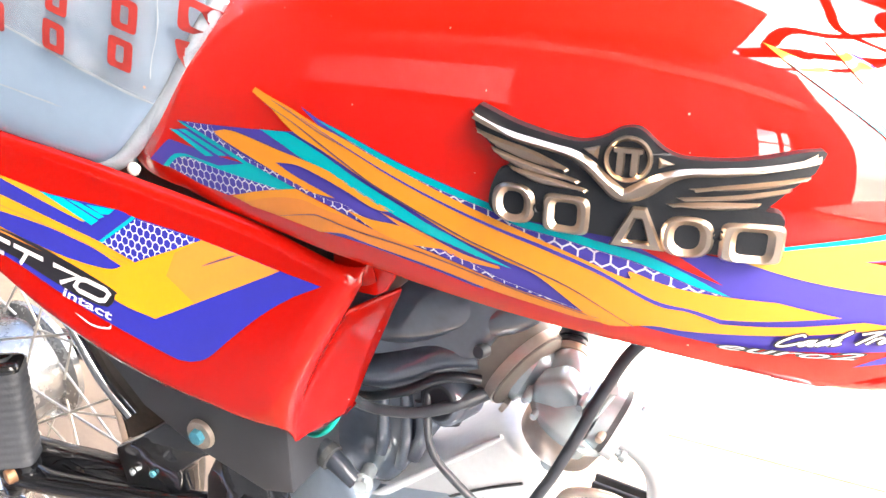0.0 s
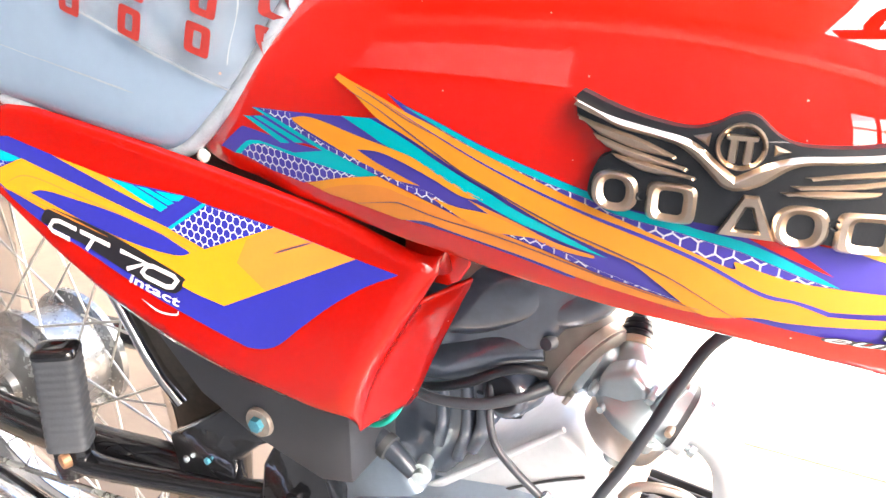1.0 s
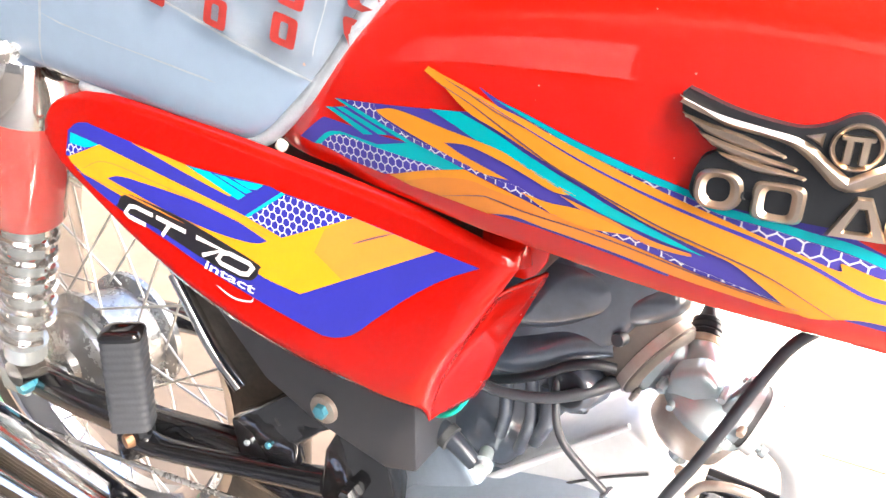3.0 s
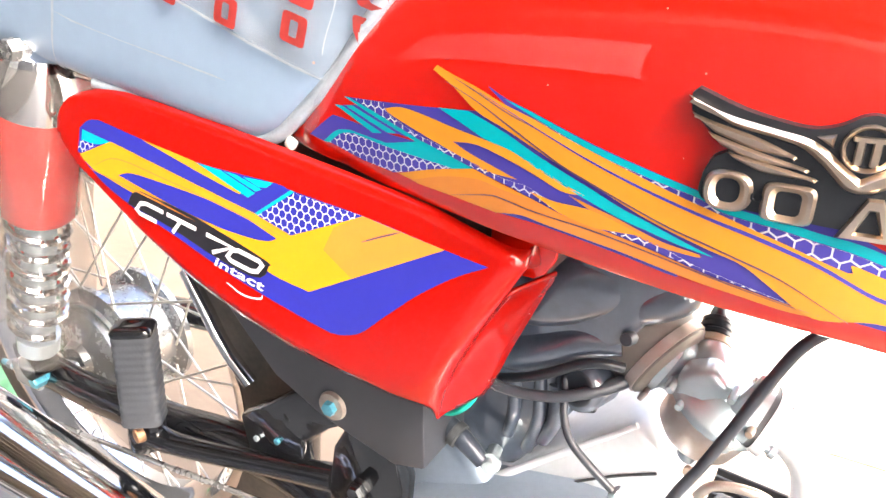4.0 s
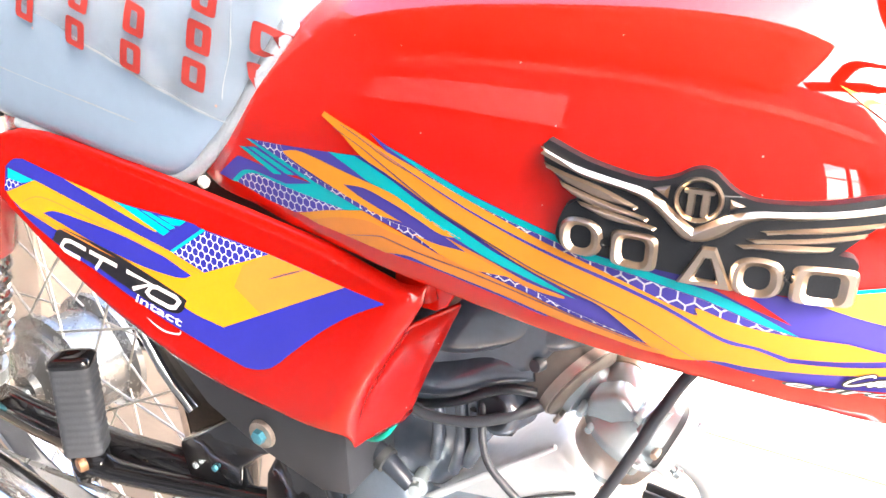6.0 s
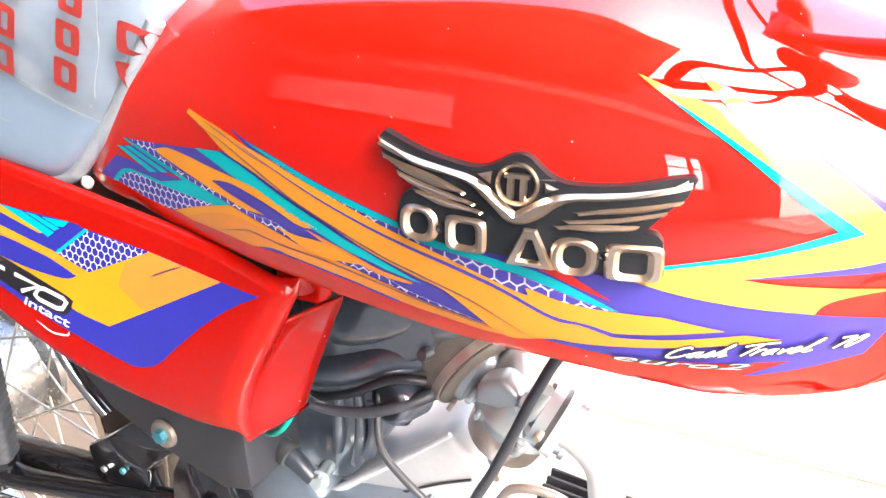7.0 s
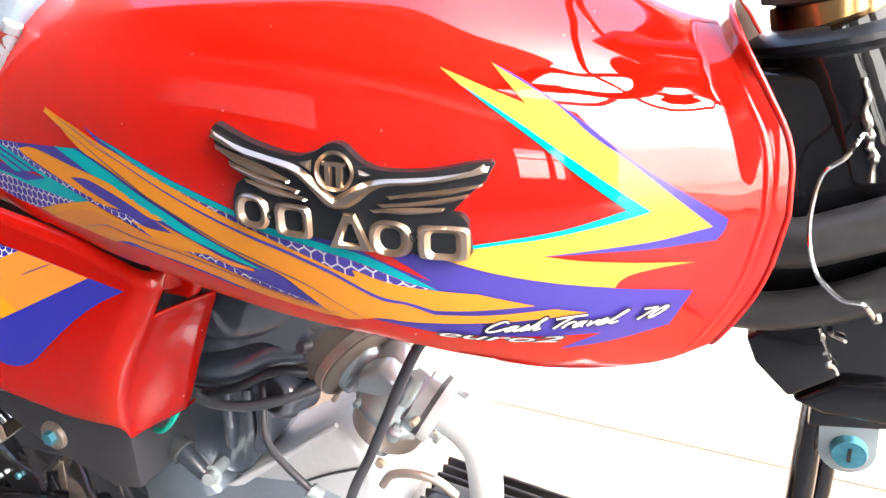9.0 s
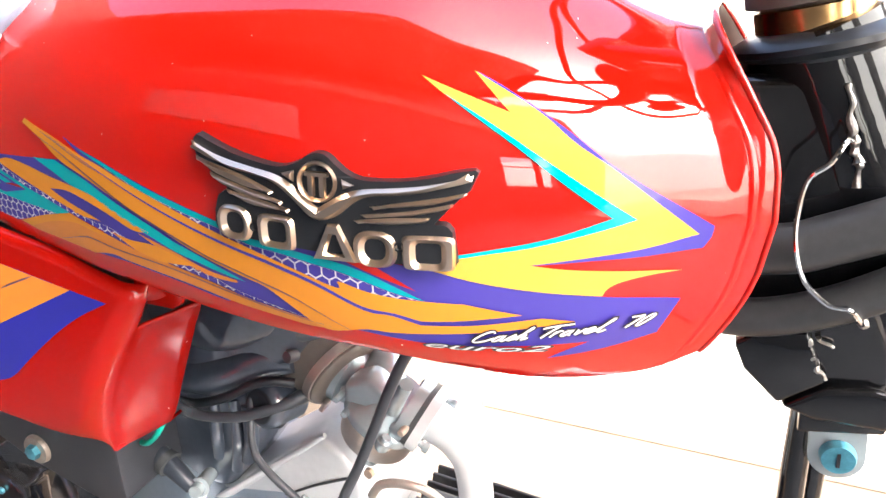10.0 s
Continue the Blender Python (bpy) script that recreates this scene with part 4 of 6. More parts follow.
plate = part("pivot_plate", prism([(-0.345, 0.455), (-0.315, 0.43), (-0.300, 0.36), (-0.310, 0.25), (-0.350, 0.22), (-0.372, 0.27), (-0.374, 0.33), (-0.366, 0.375), (-0.352, 0.40)], -0.098, -0.075, 0.004), black_gloss, moto, "black frame plate at the swingarm pivot")
part("rear_web", prism([(-0.365, 0.420), (-0.352, 0.398), (-0.372, 0.386), (-0.398, 0.362), (-0.402, 0.320), (-0.43, 0.300), (-0.47, 0.325), (-0.475, 0.362), (-0.44, 0.385), (-0.40, 0.415)], -0.094, -0.072, 0.004), black_gloss, plate)
part("lower_web", prism([(-0.43, 0.305), (-0.402, 0.322), (-0.374, 0.330), (-0.350, 0.30), (-0.36, 0.25), (-0.42, 0.26)], -0.092, -0.070, 0.004), black_gloss, plate)
part("pivot_nut", lathe([(0.006, -0.016), (0.0085, -0.012), (0.0085, 0.0)], (-0.335, -0.098, 0.352), (0, 1, 0), 6), black_gloss, plate)
for cx, cz, m in ((-0.430, 0.352, blue_zinc), (-0.318, 0.392, zinc), (-0.455, 0.345, zinc)):
    part("small_bolt", lathe([(0.0015, -0.0030), (0.0030, -0.0025), (0.0032, 0.0)], (cx, -0.0945, cz), (0, 1, 0), 6), m, plate)

spine = part("main_frame", prism([(-0.42, 0.575), (-0.30, 0.585), (-0.10, 0.600), (0.00, 0.630), (0.085, 0.698), (0.110, 0.713), (0.150, 0.716), (0.156, 0.706), (0.166, 0.671), (0.181, 0.62), (0.205, 0.570), (0.197, 0.545), (0.151, 0.541), (0.129, 0.560), (0.124, 0.590), (0.06, 0.606), (-0.04, 0.575), (-0.12, 0.545), (-0.20, 0.520), (-0.30, 0.500), (-0.42, 0.520)], -0.032, 0.032, 0.008, segments=4), black_gloss, moto, "glossy black pressed-steel frame")
part("frame_gusset", prism([(0.122, 0.574), (0.1287, 0.5596), (0.1479, 0.5419), (0.1690, 0.5592), (0.1565, 0.5865), (0.135, 0.585)], -0.0368, 0.0345, 0.0022, segments=3), black_gloss, spine)
part("frame_fold", prism([(0.1490, 0.5405), (0.1695, 0.5575), (0.190, 0.5605), (0.212, 0.557), (0.212, 0.5365), (0.166, 0.5355)], -0.0375, 0.034, 0.004, segments=4), black_gloss, spine)
random.seed(8)
for (x0, z0), (x1, z1), count, size in (((0.153, 0.712), (0.165, 0.664), 13, 0.0021), ((0.158, 0.690), (0.163, 0.676), 6, 0.0030), ((0.1555, 0.5850), (0.1675, 0.5600), 9, 0.0026), ((0.160, 0.583), (0.170, 0.580), 4, 0.0022), ((0.1765, 0.6005), (0.1800, 0.5945), 4, 0.0034)):
    pts, radii = [], []
    for k in range(count):
        u = k / (count - 1)
        pts.append((x0 + (x1 - x0) * u + random.uniform(-0.0014, 0.0014), -0.0350 + random.uniform(-0.001, 0.001), z0 + (z1 - z0) * u + random.uniform(-0.001, 0.001)))
        radii.append(size * random.uniform(0.35, 1.0))
    part("weld_bead", tube(pts, radii, 8, 3), weld, spine, "rough bright weld bead")
part("frame_wire", tube([(0.1575, -0.04, 0.687), (0.1531, -0.055, 0.6901), (0.1479, -0.0615, 0.6816), (0.1403, -0.0615, 0.6731), (0.1388, -0.0615, 0.6543), (0.1413, -0.0615, 0.638), (0.1471, -0.0615, 0.6245), (0.1582, -0.0615, 0.6147), (0.1677, -0.0615, 0.6136), (0.1748, -0.055, 0.6043), (0.1765, -0.04, 0.6)], 0.00125, 8), chrome, spine, "bent bright wire")

HT, HB = Vector((0.133, 0, 0.735)), Vector((0.228, 0, 0.552))
fall = (HB - HT).normalized()
CROWN, upright = Vector((0.1385, 0, 0.7310)), Vector((0.22, 0, -1)).normalized()
head = part("head_tube", lathe([(0.026, 0.0), (0.034, 0.004), (0.0345, 0.19), (0.026, 0.194)], HT, fall, 40), black_gloss, moto, "glossy black steering head")
part("dust_cover", lathe([(0.0245, -0.0040), (0.0300, -0.0035), (0.0330, -0.002), (0.0385, 0.0005), (0.0400, 0.0020), (0.0400, 0.0050), (0.0345, 0.0085), (0.030, 0.024)], CROWN, upright, 40), rubber, head, "black rubber cone")
part("lock_ring", lathe([(0.024, -0.0145), (0.0275, -0.0140), (0.0275, -0.0040), (0.024, -0.003)], CROWN, upright, 40), brass, head, "brassy threaded ring")
part("stem_nut", lathe([(0.012, -0.036), (0.029, -0.034), (0.031, -0.030), (0.031, -0.0165), (0.024, -0.0145)], CROWN, upright, 28), boot_rubber, head, "dark nut")
for pts, r in (([(0.02, -0.040, 0.640), (0.10, -0.044, 0.632), (0.136, -0.046, 0.634), (0.158, -0.045, 0.642), (0.19, -0.040, 0.655), (0.23, -0.02, 0.662)], 0.0125), ([(0.02, -0.038, 0.605), (0.09, -0.042, 0.594), (0.125, -0.044, 0.594), (0.155, -0.044, 0.603), (0.185, -0.042, 0.619), (0.23, -0.03, 0.645)], 0.0100)):
    part("wiring_sleeve", tube(pts, r, 16), sleeve_rubber, moto, "black rubber wiring sleeve")
bracket = part("lock_bracket", prism([(0.159, 0.545), (0.200, 0.548), (0.201, 0.534), (0.160, 0.526)], -0.036, 0.030, 0.002), black_gloss, moto, "black bracket with a bright lock plate")
bm = prism([(-0.0140, 0.012)] + [(0.0140 * math.cos(a), -0.006 + 0.0140 * math.sin(a)) for a in (radians(180 + 15 * i) for i in range(13))] + [(0.0140, 0.012)], -0.0015, 0.0015, 0.0006, pose(0.1805, -0.034, 0.5215, 0, -6, 0))
lock_plate = part("lock_plate", bm, zinc, bracket, "zinc lock plate")
lock = part("lock_barrel", lathe([(0.004, -0.006), (0.0082, -0.006), (0.0090, -0.004), (0.0092, 0.0)], (0.1815, -0.035, 0.5170), (0, 1, 0), 28), blue_zinc, bracket, "blue metallic lock barrel")
# slot drawn as a thin black bar, its dark put into the colour
part("key_slot", block((0.0018, 0.001, 0.0085), pose(0.1815, -0.0412, 0.5170, 0, -4, 0), 0.0002), vinyl_black, bracket, "black bar for the key slot")
for x, y in ((0.163, -0.024), (0.176, 0.002)):
    part("down_tube", tube([(x, y, 0.55), (x + 0.001, y, 0.505), (x + 0.002, y, 0.44), (x - 0.01, y, 0.36)], 0.0072, 14), black_gloss, moto, "black frame down tube")

# air filter housing and hoses
filt = part("air_filter", prism([(-0.300, 0.575), (-0.150, 0.585), (-0.120, 0.560), (-0.138, 0.535), (-0.152, 0.515), (-0.166, 0.494), (-0.186, 0.478), (-0.215, 0.462), (-0.262, 0.452), (-0.300, 0.46)], -0.046, 0.055, 0.011, segments=4), housing_plastic, moto, "glossy blue-black plastic air filter housing")
part("housing_sump", prism([(-0.290, 0.475), (-0.205, 0.480), (-0.186, 0.462), (-0.192, 0.435), (-0.214, 0.398), (-0.236, 0.366), (-0.290, 0.366)], -0.040, 0.030, 0.010, segments=3), housing_plastic, filt)
for x0, z0, x1, z1, w in ((-0.203, 0.458, -0.212, 0.405, 0.006), (-0.216, 0.460, -0.224, 0.392, 0.005), (-0.236, 0.455, -0.240, 0.400, 0.005)):
    part("housing_rib", tube([(x0, -0.040, z0), (x0 + 0.002, -0.044, (z0 + z1) / 2), (x1, -0.038, z1)], w, 10), housing_plastic, filt)
def lobe(centre, size, turn, tip=0.0):
    """A rounded, slightly drooping blow-moulded lump."""
    bm = bmesh.new()
    bmesh.ops.create_uvsphere(bm, u_segments=36, v_segments=20, radius=1.0)
    for v in bm.verts:
        p = v.co.copy()
        k = 1 + tip * p.x
        v.co = (p.x * size[0], math.copysign(abs(p.y) ** 0.8, p.y) * size[1] * k, math.copysign(abs(p.z) ** 0.8, p.z) * size[2] * k)
    bmesh.ops.transform(bm, matrix=pose(*centre, 0, turn, 0), verts=bm.verts)
    return bm


# bulge added to put a sky highlight on the housing's flat face
part("housing_bulge", lobe((-0.208, -0.040, 0.5330), (0.052, 0.013, 0.0260), -14, -0.25), housing_plastic, filt)
part("housing_neck", lobe((-0.146, -0.032, 0.5360), (0.034, 0.015, 0.0130), -34, 0.35), housing_plastic, filt)
part("housing_roll", tube([(-0.270, -0.036, 0.4720), (-0.237, -0.039, 0.4765), (-0.2096, -0.040, 0.4875), (-0.187, -0.039, 0.4985), (-0.162, -0.034, 0.5020)], [0.014, 0.0155, 0.0145, 0.013, 0.009], 20), housing_plastic, filt, "rounded lower edge of the housing")
face = Vector((0.15, 1, -0.25)).normalized()
hub = Vector((-0.1860, -0.0455, 0.4650))
part("drain_drum", lathe([(0.004, -0.0010), (0.0085, -0.0012), (0.0095, -0.0030), (0.0130, -0.0034), (0.0150, -0.0020), (0.0178, 0.0010), (0.0185, 0.0050), (0.0185, 0.030)], hub, face, 36), housing_plastic, filt, "round dark drum under the housing")
part("drum_ring", lathe([(0.0090, -0.0036), (0.0100, -0.0042), (0.0122, -0.0042), (0.0132, -0.0034)], hub, face, 36), rubber, filt, "black rubber ring")
part("lid_screw", lathe([(0.0012, -0.0025), (0.0042, -0.0025), (0.0048, 0.0), (0.0048, 0.006)], (-0.156, -0.048, 0.514), (0.2, 1, -0.2), 16), dusty_rubber, filt, "dull screw head")
part("lid_screw", lathe([(0.0012, -0.0025), (0.0036, -0.0025), (0.0042, 0.0), (0.0042, 0.006)], (-0.226, -0.048, 0.545), (0, 1, 0), 16), dusty_rubber, filt, "dull screw head")
boot_axis = Vector((0.062, -0.022, -0.034)).normalized()
BT = Vector((-0.170, 0.003, 0.5025))
boot = part("intake_boot", lathe([(0.030, -0.020), (0.0375, -0.016), (0.0385, -0.009), (0.0368, -0.004), (0.0360, 0.010), (0.0345, 0.027), (0.0325, 0.032), (0.0320, 0.042), (0.0280, 0.045)], BT, boot_axis, 44), boot_rubber, moto, "dusty brown-grey rubber intake boot")
part("boot_lip", lathe([(0.0376, -0.0145), (0.0395, -0.014), (0.0395, -0.010), (0.0376, -0.0095)], BT, boot_axis, 44), rubber, boot, "black rubber lip")
part("boot_clamp", lathe([(0.0310, 0.0325), (0.0334, 0.033), (0.0334, 0.0400), (0.0310, 0.0405)], BT, boot_axis, 44), bowl_bronze, boot, "dull metal clamp")
part("clamp_ear", block((0.004, 0.010, 0.009), pose(-0.146, -0.024, 0.462, 0, 30, 0), 0.001), bowl_bronze, boot)
part("breather_hose", tube([(-0.290, -0.050, 0.462), (-0.258, -0.060, 0.461), (-0.232, -0.063, 0.4575), (-0.200, -0.060, 0.4610), (-0.178, -0.050, 0.466), (-0.163, -0.036, 0.470), (-0.154, -0.022, 0.473)], [0.0038, 0.0038, 0.0038, 0.0040, 0.0044, 0.0054, 0.0060], 14), dusty_rubber, moto, "dusty grey-black breather hose")
part("hose_sleeve", tube([(-0.262, -0.060, 0.461), (-0.246, -0.062, 0.4595), (-0.232, -0.063, 0.4575)], [0.0058, 0.0062, 0.0054], 12), clear_film, moto, "clear hose sleeve")
# black bar added as the seam below the housing's rounded edge
part("housing_seam", tube([(-0.300, -0.044, 0.450), (-0.262, -0.050, 0.4550), (-0.239, -0.054, 0.4595), (-0.209, -0.056, 0.4735), (-0.1855, -0.056, 0.4890), (-0.170, -0.052, 0.4935), (-0.157, -0.044, 0.490)], 0.0036, 14), rubber, moto, "black seam under the air filter housing")
part("drain_hose", tube([(-0.196, -0.044, 0.470), (-0.191, -0.056, 0.448), (-0.182, -0.064, 0.434), (-0.167, -0.066, 0.421), (-0.151, -0.066, 0.4085), (-0.140, -0.066, 0.400)], 0.0029, 12), dusty_rubber, moto, "dusty black drain hose")
part("hose_clip", lathe([(0.0048, 0), (0.0062, 0.001), (0.0062, 0.010), (0.0048, 0.011)], (-0.140, -0.066, 0.400), (-0.75, 0, 0.6), 18), zinc, moto, "bright hose clip")
part("fuel_hose", tube([(0.02, -0.040, 0.580), (-0.030, -0.052, 0.566), (-0.055, -0.060, 0.550), (-0.070, -0.064, 0.520), (-0.082, -0.066, 0.488), (-0.096, -0.067, 0.452), (-0.110, -0.068, 0.420), (-0.125, -0.07, 0.37)], 0.0037, 14), dusty_rubber, moto, "black rubber hose")

# carburettor
flow = Vector((0.88, 0, -0.42)).normalized()
lift = Vector((0.42, -0.03, 0.88)).normalized()
CB = Vector((-0.140, -0.004, 0.484))
carb = part("carburettor", lathe([(0.020, 0.0), (0.0255, 0.001), (0.0255, 0.007), (0.021, 0.010), (0.018, 0.020), (0.021, 0.026), (0.0215, 0.040), (0.018, 0.050), (0.017, 0.064)], CB, flow, 36), zinc, moto, "zinc-cast carburettor with brown stains")
SL = Vector((-0.109, -0.010, 0.475))
back_lean = Vector((-0.10, 0.80, 0.60)).normalized()
part("slide_housing", lathe([(0.0180, -0.014), (0.0190, 0.004), (0.0175, 0.012), (0.0145, 0.020), (0.0125, 0.026), (0.011, 0.028)], SL, back_lean, 32), zinc, carb)
part("stained_collar", lathe([(0.0105, 0.027), (0.0125, 0.028), (0.0125, 0.033), (0.0105, 0.034)], SL, back_lean, 32), rust_stain, carb, "brown-stained collar")
part("carb_cap", lathe([(0.0090, 0.034), (0.0110, 0.035), (0.0110, 0.038), (0.0095, 0.039), (0.0110, 0.040), (0.0110, 0.043), (0.0090, 0.044), (0.0100, 0.045), (0.0100, 0.048), (0.0065, 0.050), (0.0040, 0.060)], SL, back_lean, 28), rubber, carb, "black cap")
part("throttle_cable", tube([SL + back_lean * 0.058, SL + back_lean * 0.070 + Vector((0.006, 0, 0.004)), Vector((-0.075, 0.045, 0.56)), Vector((0.02, 0.03, 0.62))], 0.0032, 10), rubber, carb)
BW = Vector((-0.097, -0.014, 0.466))
part("float_bowl", lathe([(0.008, -0.040), (0.021, -0.038), (0.0285, -0.030), (0.0300, -0.016), (0.0300, -0.006)], BW, lift, 40), bowl_bronze, carb, "bronze-stained float bowl")
part("bowl_gasket", lathe([(0.0300, -0.0065), (0.0335, -0.006), (0.0335, -0.0015), (0.0325, 0.001), (0.024, 0.006), (0.020, 0.016)], BW, lift, 40), zinc, carb, "zinc bowl flange")
for a in (20, 110, 200, 290):
    q = Vector((0, 0, 1)).rotation_difference(lift)
    o = BW + q @ Vector((0.0335 * math.cos(radians(a)), 0.0335 * math.sin(radians(a)), 0))
    part("flange_lug", lathe([(0.0048, -0.007), (0.0054, -0.006), (0.0054, 0.001), (0.0034, 0.002), (0.0034, 0.0045), (0.0015, 0.005)], o, lift, 14), zinc, carb)
part("drain_boss", lathe([(0.0045, -0.052), (0.0068, -0.050), (0.0068, -0.042), (0.0085, -0.038), (0.0085, -0.032)], BW + Vector((0.006, -0.010, 0)), lift, 18), zinc, carb)
part("drain_screw", lathe([(0.0012, -0.004), (0.0038, -0.0038), (0.0042, 0.0)], BW + Vector((-0.010, -0.018, -0.048)), (0.1, 1, 0), 12), rust_stain, carb, "stained drain screw")
for dx, dy, dz, m in ((-0.030, -0.022, 0.014, zinc), (-0.022, -0.026, 0.006, zinc), (0.022, -0.026, 0.002, rust_stain), (0.008, -0.026, 0.022, zinc)):
    part("carb_screw", lathe([(0.0010, -0.004), (0.0024, -0.0037), (0.0028, 0.0), (0.0028, 0.012)], BW + Vector((dx, dy, dz)), (0.1, 1, 0.05), 10), m, carb)
part("idle_post", tube([BW + Vector((0.012, -0.020, 0.012)), BW + Vector((0.026, -0.026, 0.040))], 0.0052, 12), zinc, carb)
part("side_cover", prism([(-0.124, 0.492), (-0.104, 0.500), (-0.090, 0.488), (-0.094, 0.466), (-0.114, 0.460), (-0.126, 0.472)], -0.034, -0.010, 0.006, segments=4), zinc, carb, "smooth zinc casting")
fl = Matrix.Translation((-0.0715, -0.0125, 0.4645)) @ Euler((0, radians(25.5), 0)).to_matrix().to_4x4() @ Euler((radians(-77), 0, 0)).to_matrix().to_4x4()
for dx, m, th, k in ((-0.0075, zinc, 0.0085, 1.0), (-0.0012, dark_gasket, 0.004, 0.97), (0.0045, alloy_paint, 0.0075, 1.0)):
    bm = bmesh.new()
    rows = []
    for x in (-th / 2, th / 2):
        ring = []
        for j in range(36):
            a = 2 * math.pi * j / 36
            ring.append((x, k * 0.0200 * math.cos(a), k * (0.0190 + 0.0110 * abs(math.sin(a)) ** 3) * math.sin(a)))
        rows.append(ring)
    skin(bm, rows)
    bevel(bm, 0.0008, 2)
    bmesh.ops.transform(bm, matrix=fl @ Matrix.Translation((dx, 0, 0)), verts=bm.verts)
    part("intake_flange", bm, m, carb)
for s in (-1, 1):
    bm = lathe([(0.002, -0.0150), (0.0042, -0.0145), (0.0042, -0.0100), (0.0026, -0.0098), (0.0026, 0.0120), (0.0040, 0.0122), (0.0040, 0.0160), (0.002, 0.0165)], (0, 0, 0), (1, 0, 0), 12)
    bmesh.ops.transform(bm, matrix=fl @ Matrix.Translation((0, 0, s * 0.0222)), verts=bm.verts)
    part("flange_stud", bm, zinc, carb)
part("intake_pipe", tube([(-0.070, -0.0125, 0.4635), (-0.0588, -0.012, 0.4583), (-0.046, -0.012, 0.4490), (-0.0364, -0.012, 0.433), (-0.032, -0.012, 0.408), (-0.031, -0.012, 0.380), (-0.031, -0.012, 0.355)], [0.0150, 0.0148, 0.0138, 0.0128, 0.0128, 0.0130, 0.018], 28), alloy_paint, moto, "silver-painted intake pipe")

# engine
eng = part("crankcase", prism([(-0.325, 0.20), (-0.318, 0.33), (-0.285, 0.343), (-0.245, 0.360), (-0.190, 0.372), (-0.150, 0.374), (-0.135, 0.364), (-0.120, 0.348), (-0.115, 0.20)], -0.085, 0.085, 0.016, segments=4), cast_alloy, moto, "cast alloy engine case")
part("clutch_cover", prism([(-0.30, 0.20), (-0.300, 0.318), (-0.268, 0.350), (-0.215, 0.363), (-0.170, 0.352), (-0.150, 0.32), (-0.145, 0.20)], -0.120, -0.085, 0.012, segments=4), alloy_paint, eng, "smooth silver cover")
part("case_boss", tube([(-0.296, -0.056, 0.4045), (-0.280, -0.060, 0.4040), (-0.262, -0.063, 0.3965), (-0.248, -0.064, 0.3860)], [0.0080, 0.0088, 0.0076, 0.0060], 20), dull_cast, eng, "dark bluish cast boss")
part("boss_collar", lathe([(0.0080, -0.004), (0.0104, -0.003), (0.0104, 0.003), (0.0080, 0.004)], (-0.272, -0.0615, 0.4010), (1, -0.15, -0.35), 24), dark_gasket, eng, "dark collar")
part("case_shoulder", prism([(-0.340, 0.30), (-0.338, 0.372), (-0.316, 0.388), (-0.288, 0.390), (-0.262, 0.374), (-0.236, 0.345), (-0.236, 0.30)], -0.056, 0.056, 0.010, segments=4), cast_alloy, eng, "rounded cast shoulder of the engine case")
part("case_bolt", lathe([(0.002, -0.009), (0.0052, -0.0085), (0.0058, -0.006), (0.0058, -0.002), (0.0084, -0.0015), (0.0084, 0.0), (0.0062, 0.001), (0.0062, 0.020)], (-0.243, -0.062, 0.3865), (-0.3, 1, -0.2), 12), zinc, eng, "dull bolt head")
part("case_top", prism([(-0.325, 0.330), (-0.262, 0.352), (-0.205, 0.393), (-0.160, 0.431), (-0.146, 0.434), (-0.132, 0.424), (-0.116, 0.400), (-0.112, 0.33)], -0.030, 0.060, 0.006, segments=3), alloy_paint, eng, "pale silver upper engine case")
# the case's highlight streak, put into the shape of a thin bar
part("case_highlight", tube([(-0.146, -0.0285, 0.4375), (-0.172, -0.030, 0.4155), (-0.212, -0.034, 0.3830), (-0.262, -0.044, 0.344)], [0.0020, 0.0026, 0.0032, 0.004], 20), alloy_paint, eng, "thin silver bar standing in for a highlight")
part("case_seam", tube([(-0.128, -0.0315, 0.405), (-0.160, -0.0315, 0.388), (-0.200, -0.0315, 0.362)], 0.0011, 8), dark_gasket, eng, "dark gasket seam")
part("hose_bracket", block((0.014, 0.008, 0.006), pose(-0.180, -0.040, 0.4475, 0, -18, 0), 0.0015), rubber, eng, "dark bracket")
cyl = part("cylinder", prism([(-0.095, 0.25), (-0.095, 0.350), (0.10, 0.335), (0.10, 0.25)], -0.045, 0.045, 0.006), black_plastic, moto, "finned black cylinder lying forward")
for i in range(13):
    y = -0.074 + 0.0125 * i
    part("cooling_fin", block((0.150, 0.0034, 0.150), pose(-0.030, y, 0.272 - 0.10 * abs(y), 0, 5, 0), 0.0012), fin_black, cyl)
part("head_cover", prism([(0.045, 0.26), (0.045, 0.325), (0.075, 0.330), (0.115, 0.322), (0.125, 0.27)], -0.06, 0.06, 0.010, segments=3), alloy_paint, cyl, "silver cylinder head")
part("cable_guide", tube([(-0.098, -0.048, 0.412), (-0.090, -0.048, 0.424), (-0.074, -0.046, 0.428), (-0.058, -0.042, 0.424), (-0.046, -0.036, 0.41)], 0.0034, 10), bowl_bronze, eng)
# ---- handlebar and its cables, above the tank ----
bar = part("handlebar", tube([(-0.02, 0.42, 0.960), (0.055, 0.335, 0.955), (0.104, 0.257, 0.925), (0.132, 0.150, 0.925), (0.158, 0.066, 0.945), (0.214, -0.045, 0.950), (0.262, -0.110, 0.955), (0.268, -0.190, 0.990), (0.205, -0.270, 1.005), (0.125, -0.345, 1.000)], [0.011, 0.011, 0.012, 0.013, 0.015, 0.016, 0.014, 0.011, 0.011, 0.011], 14), black_gloss, moto, "black handlebar turned aside")
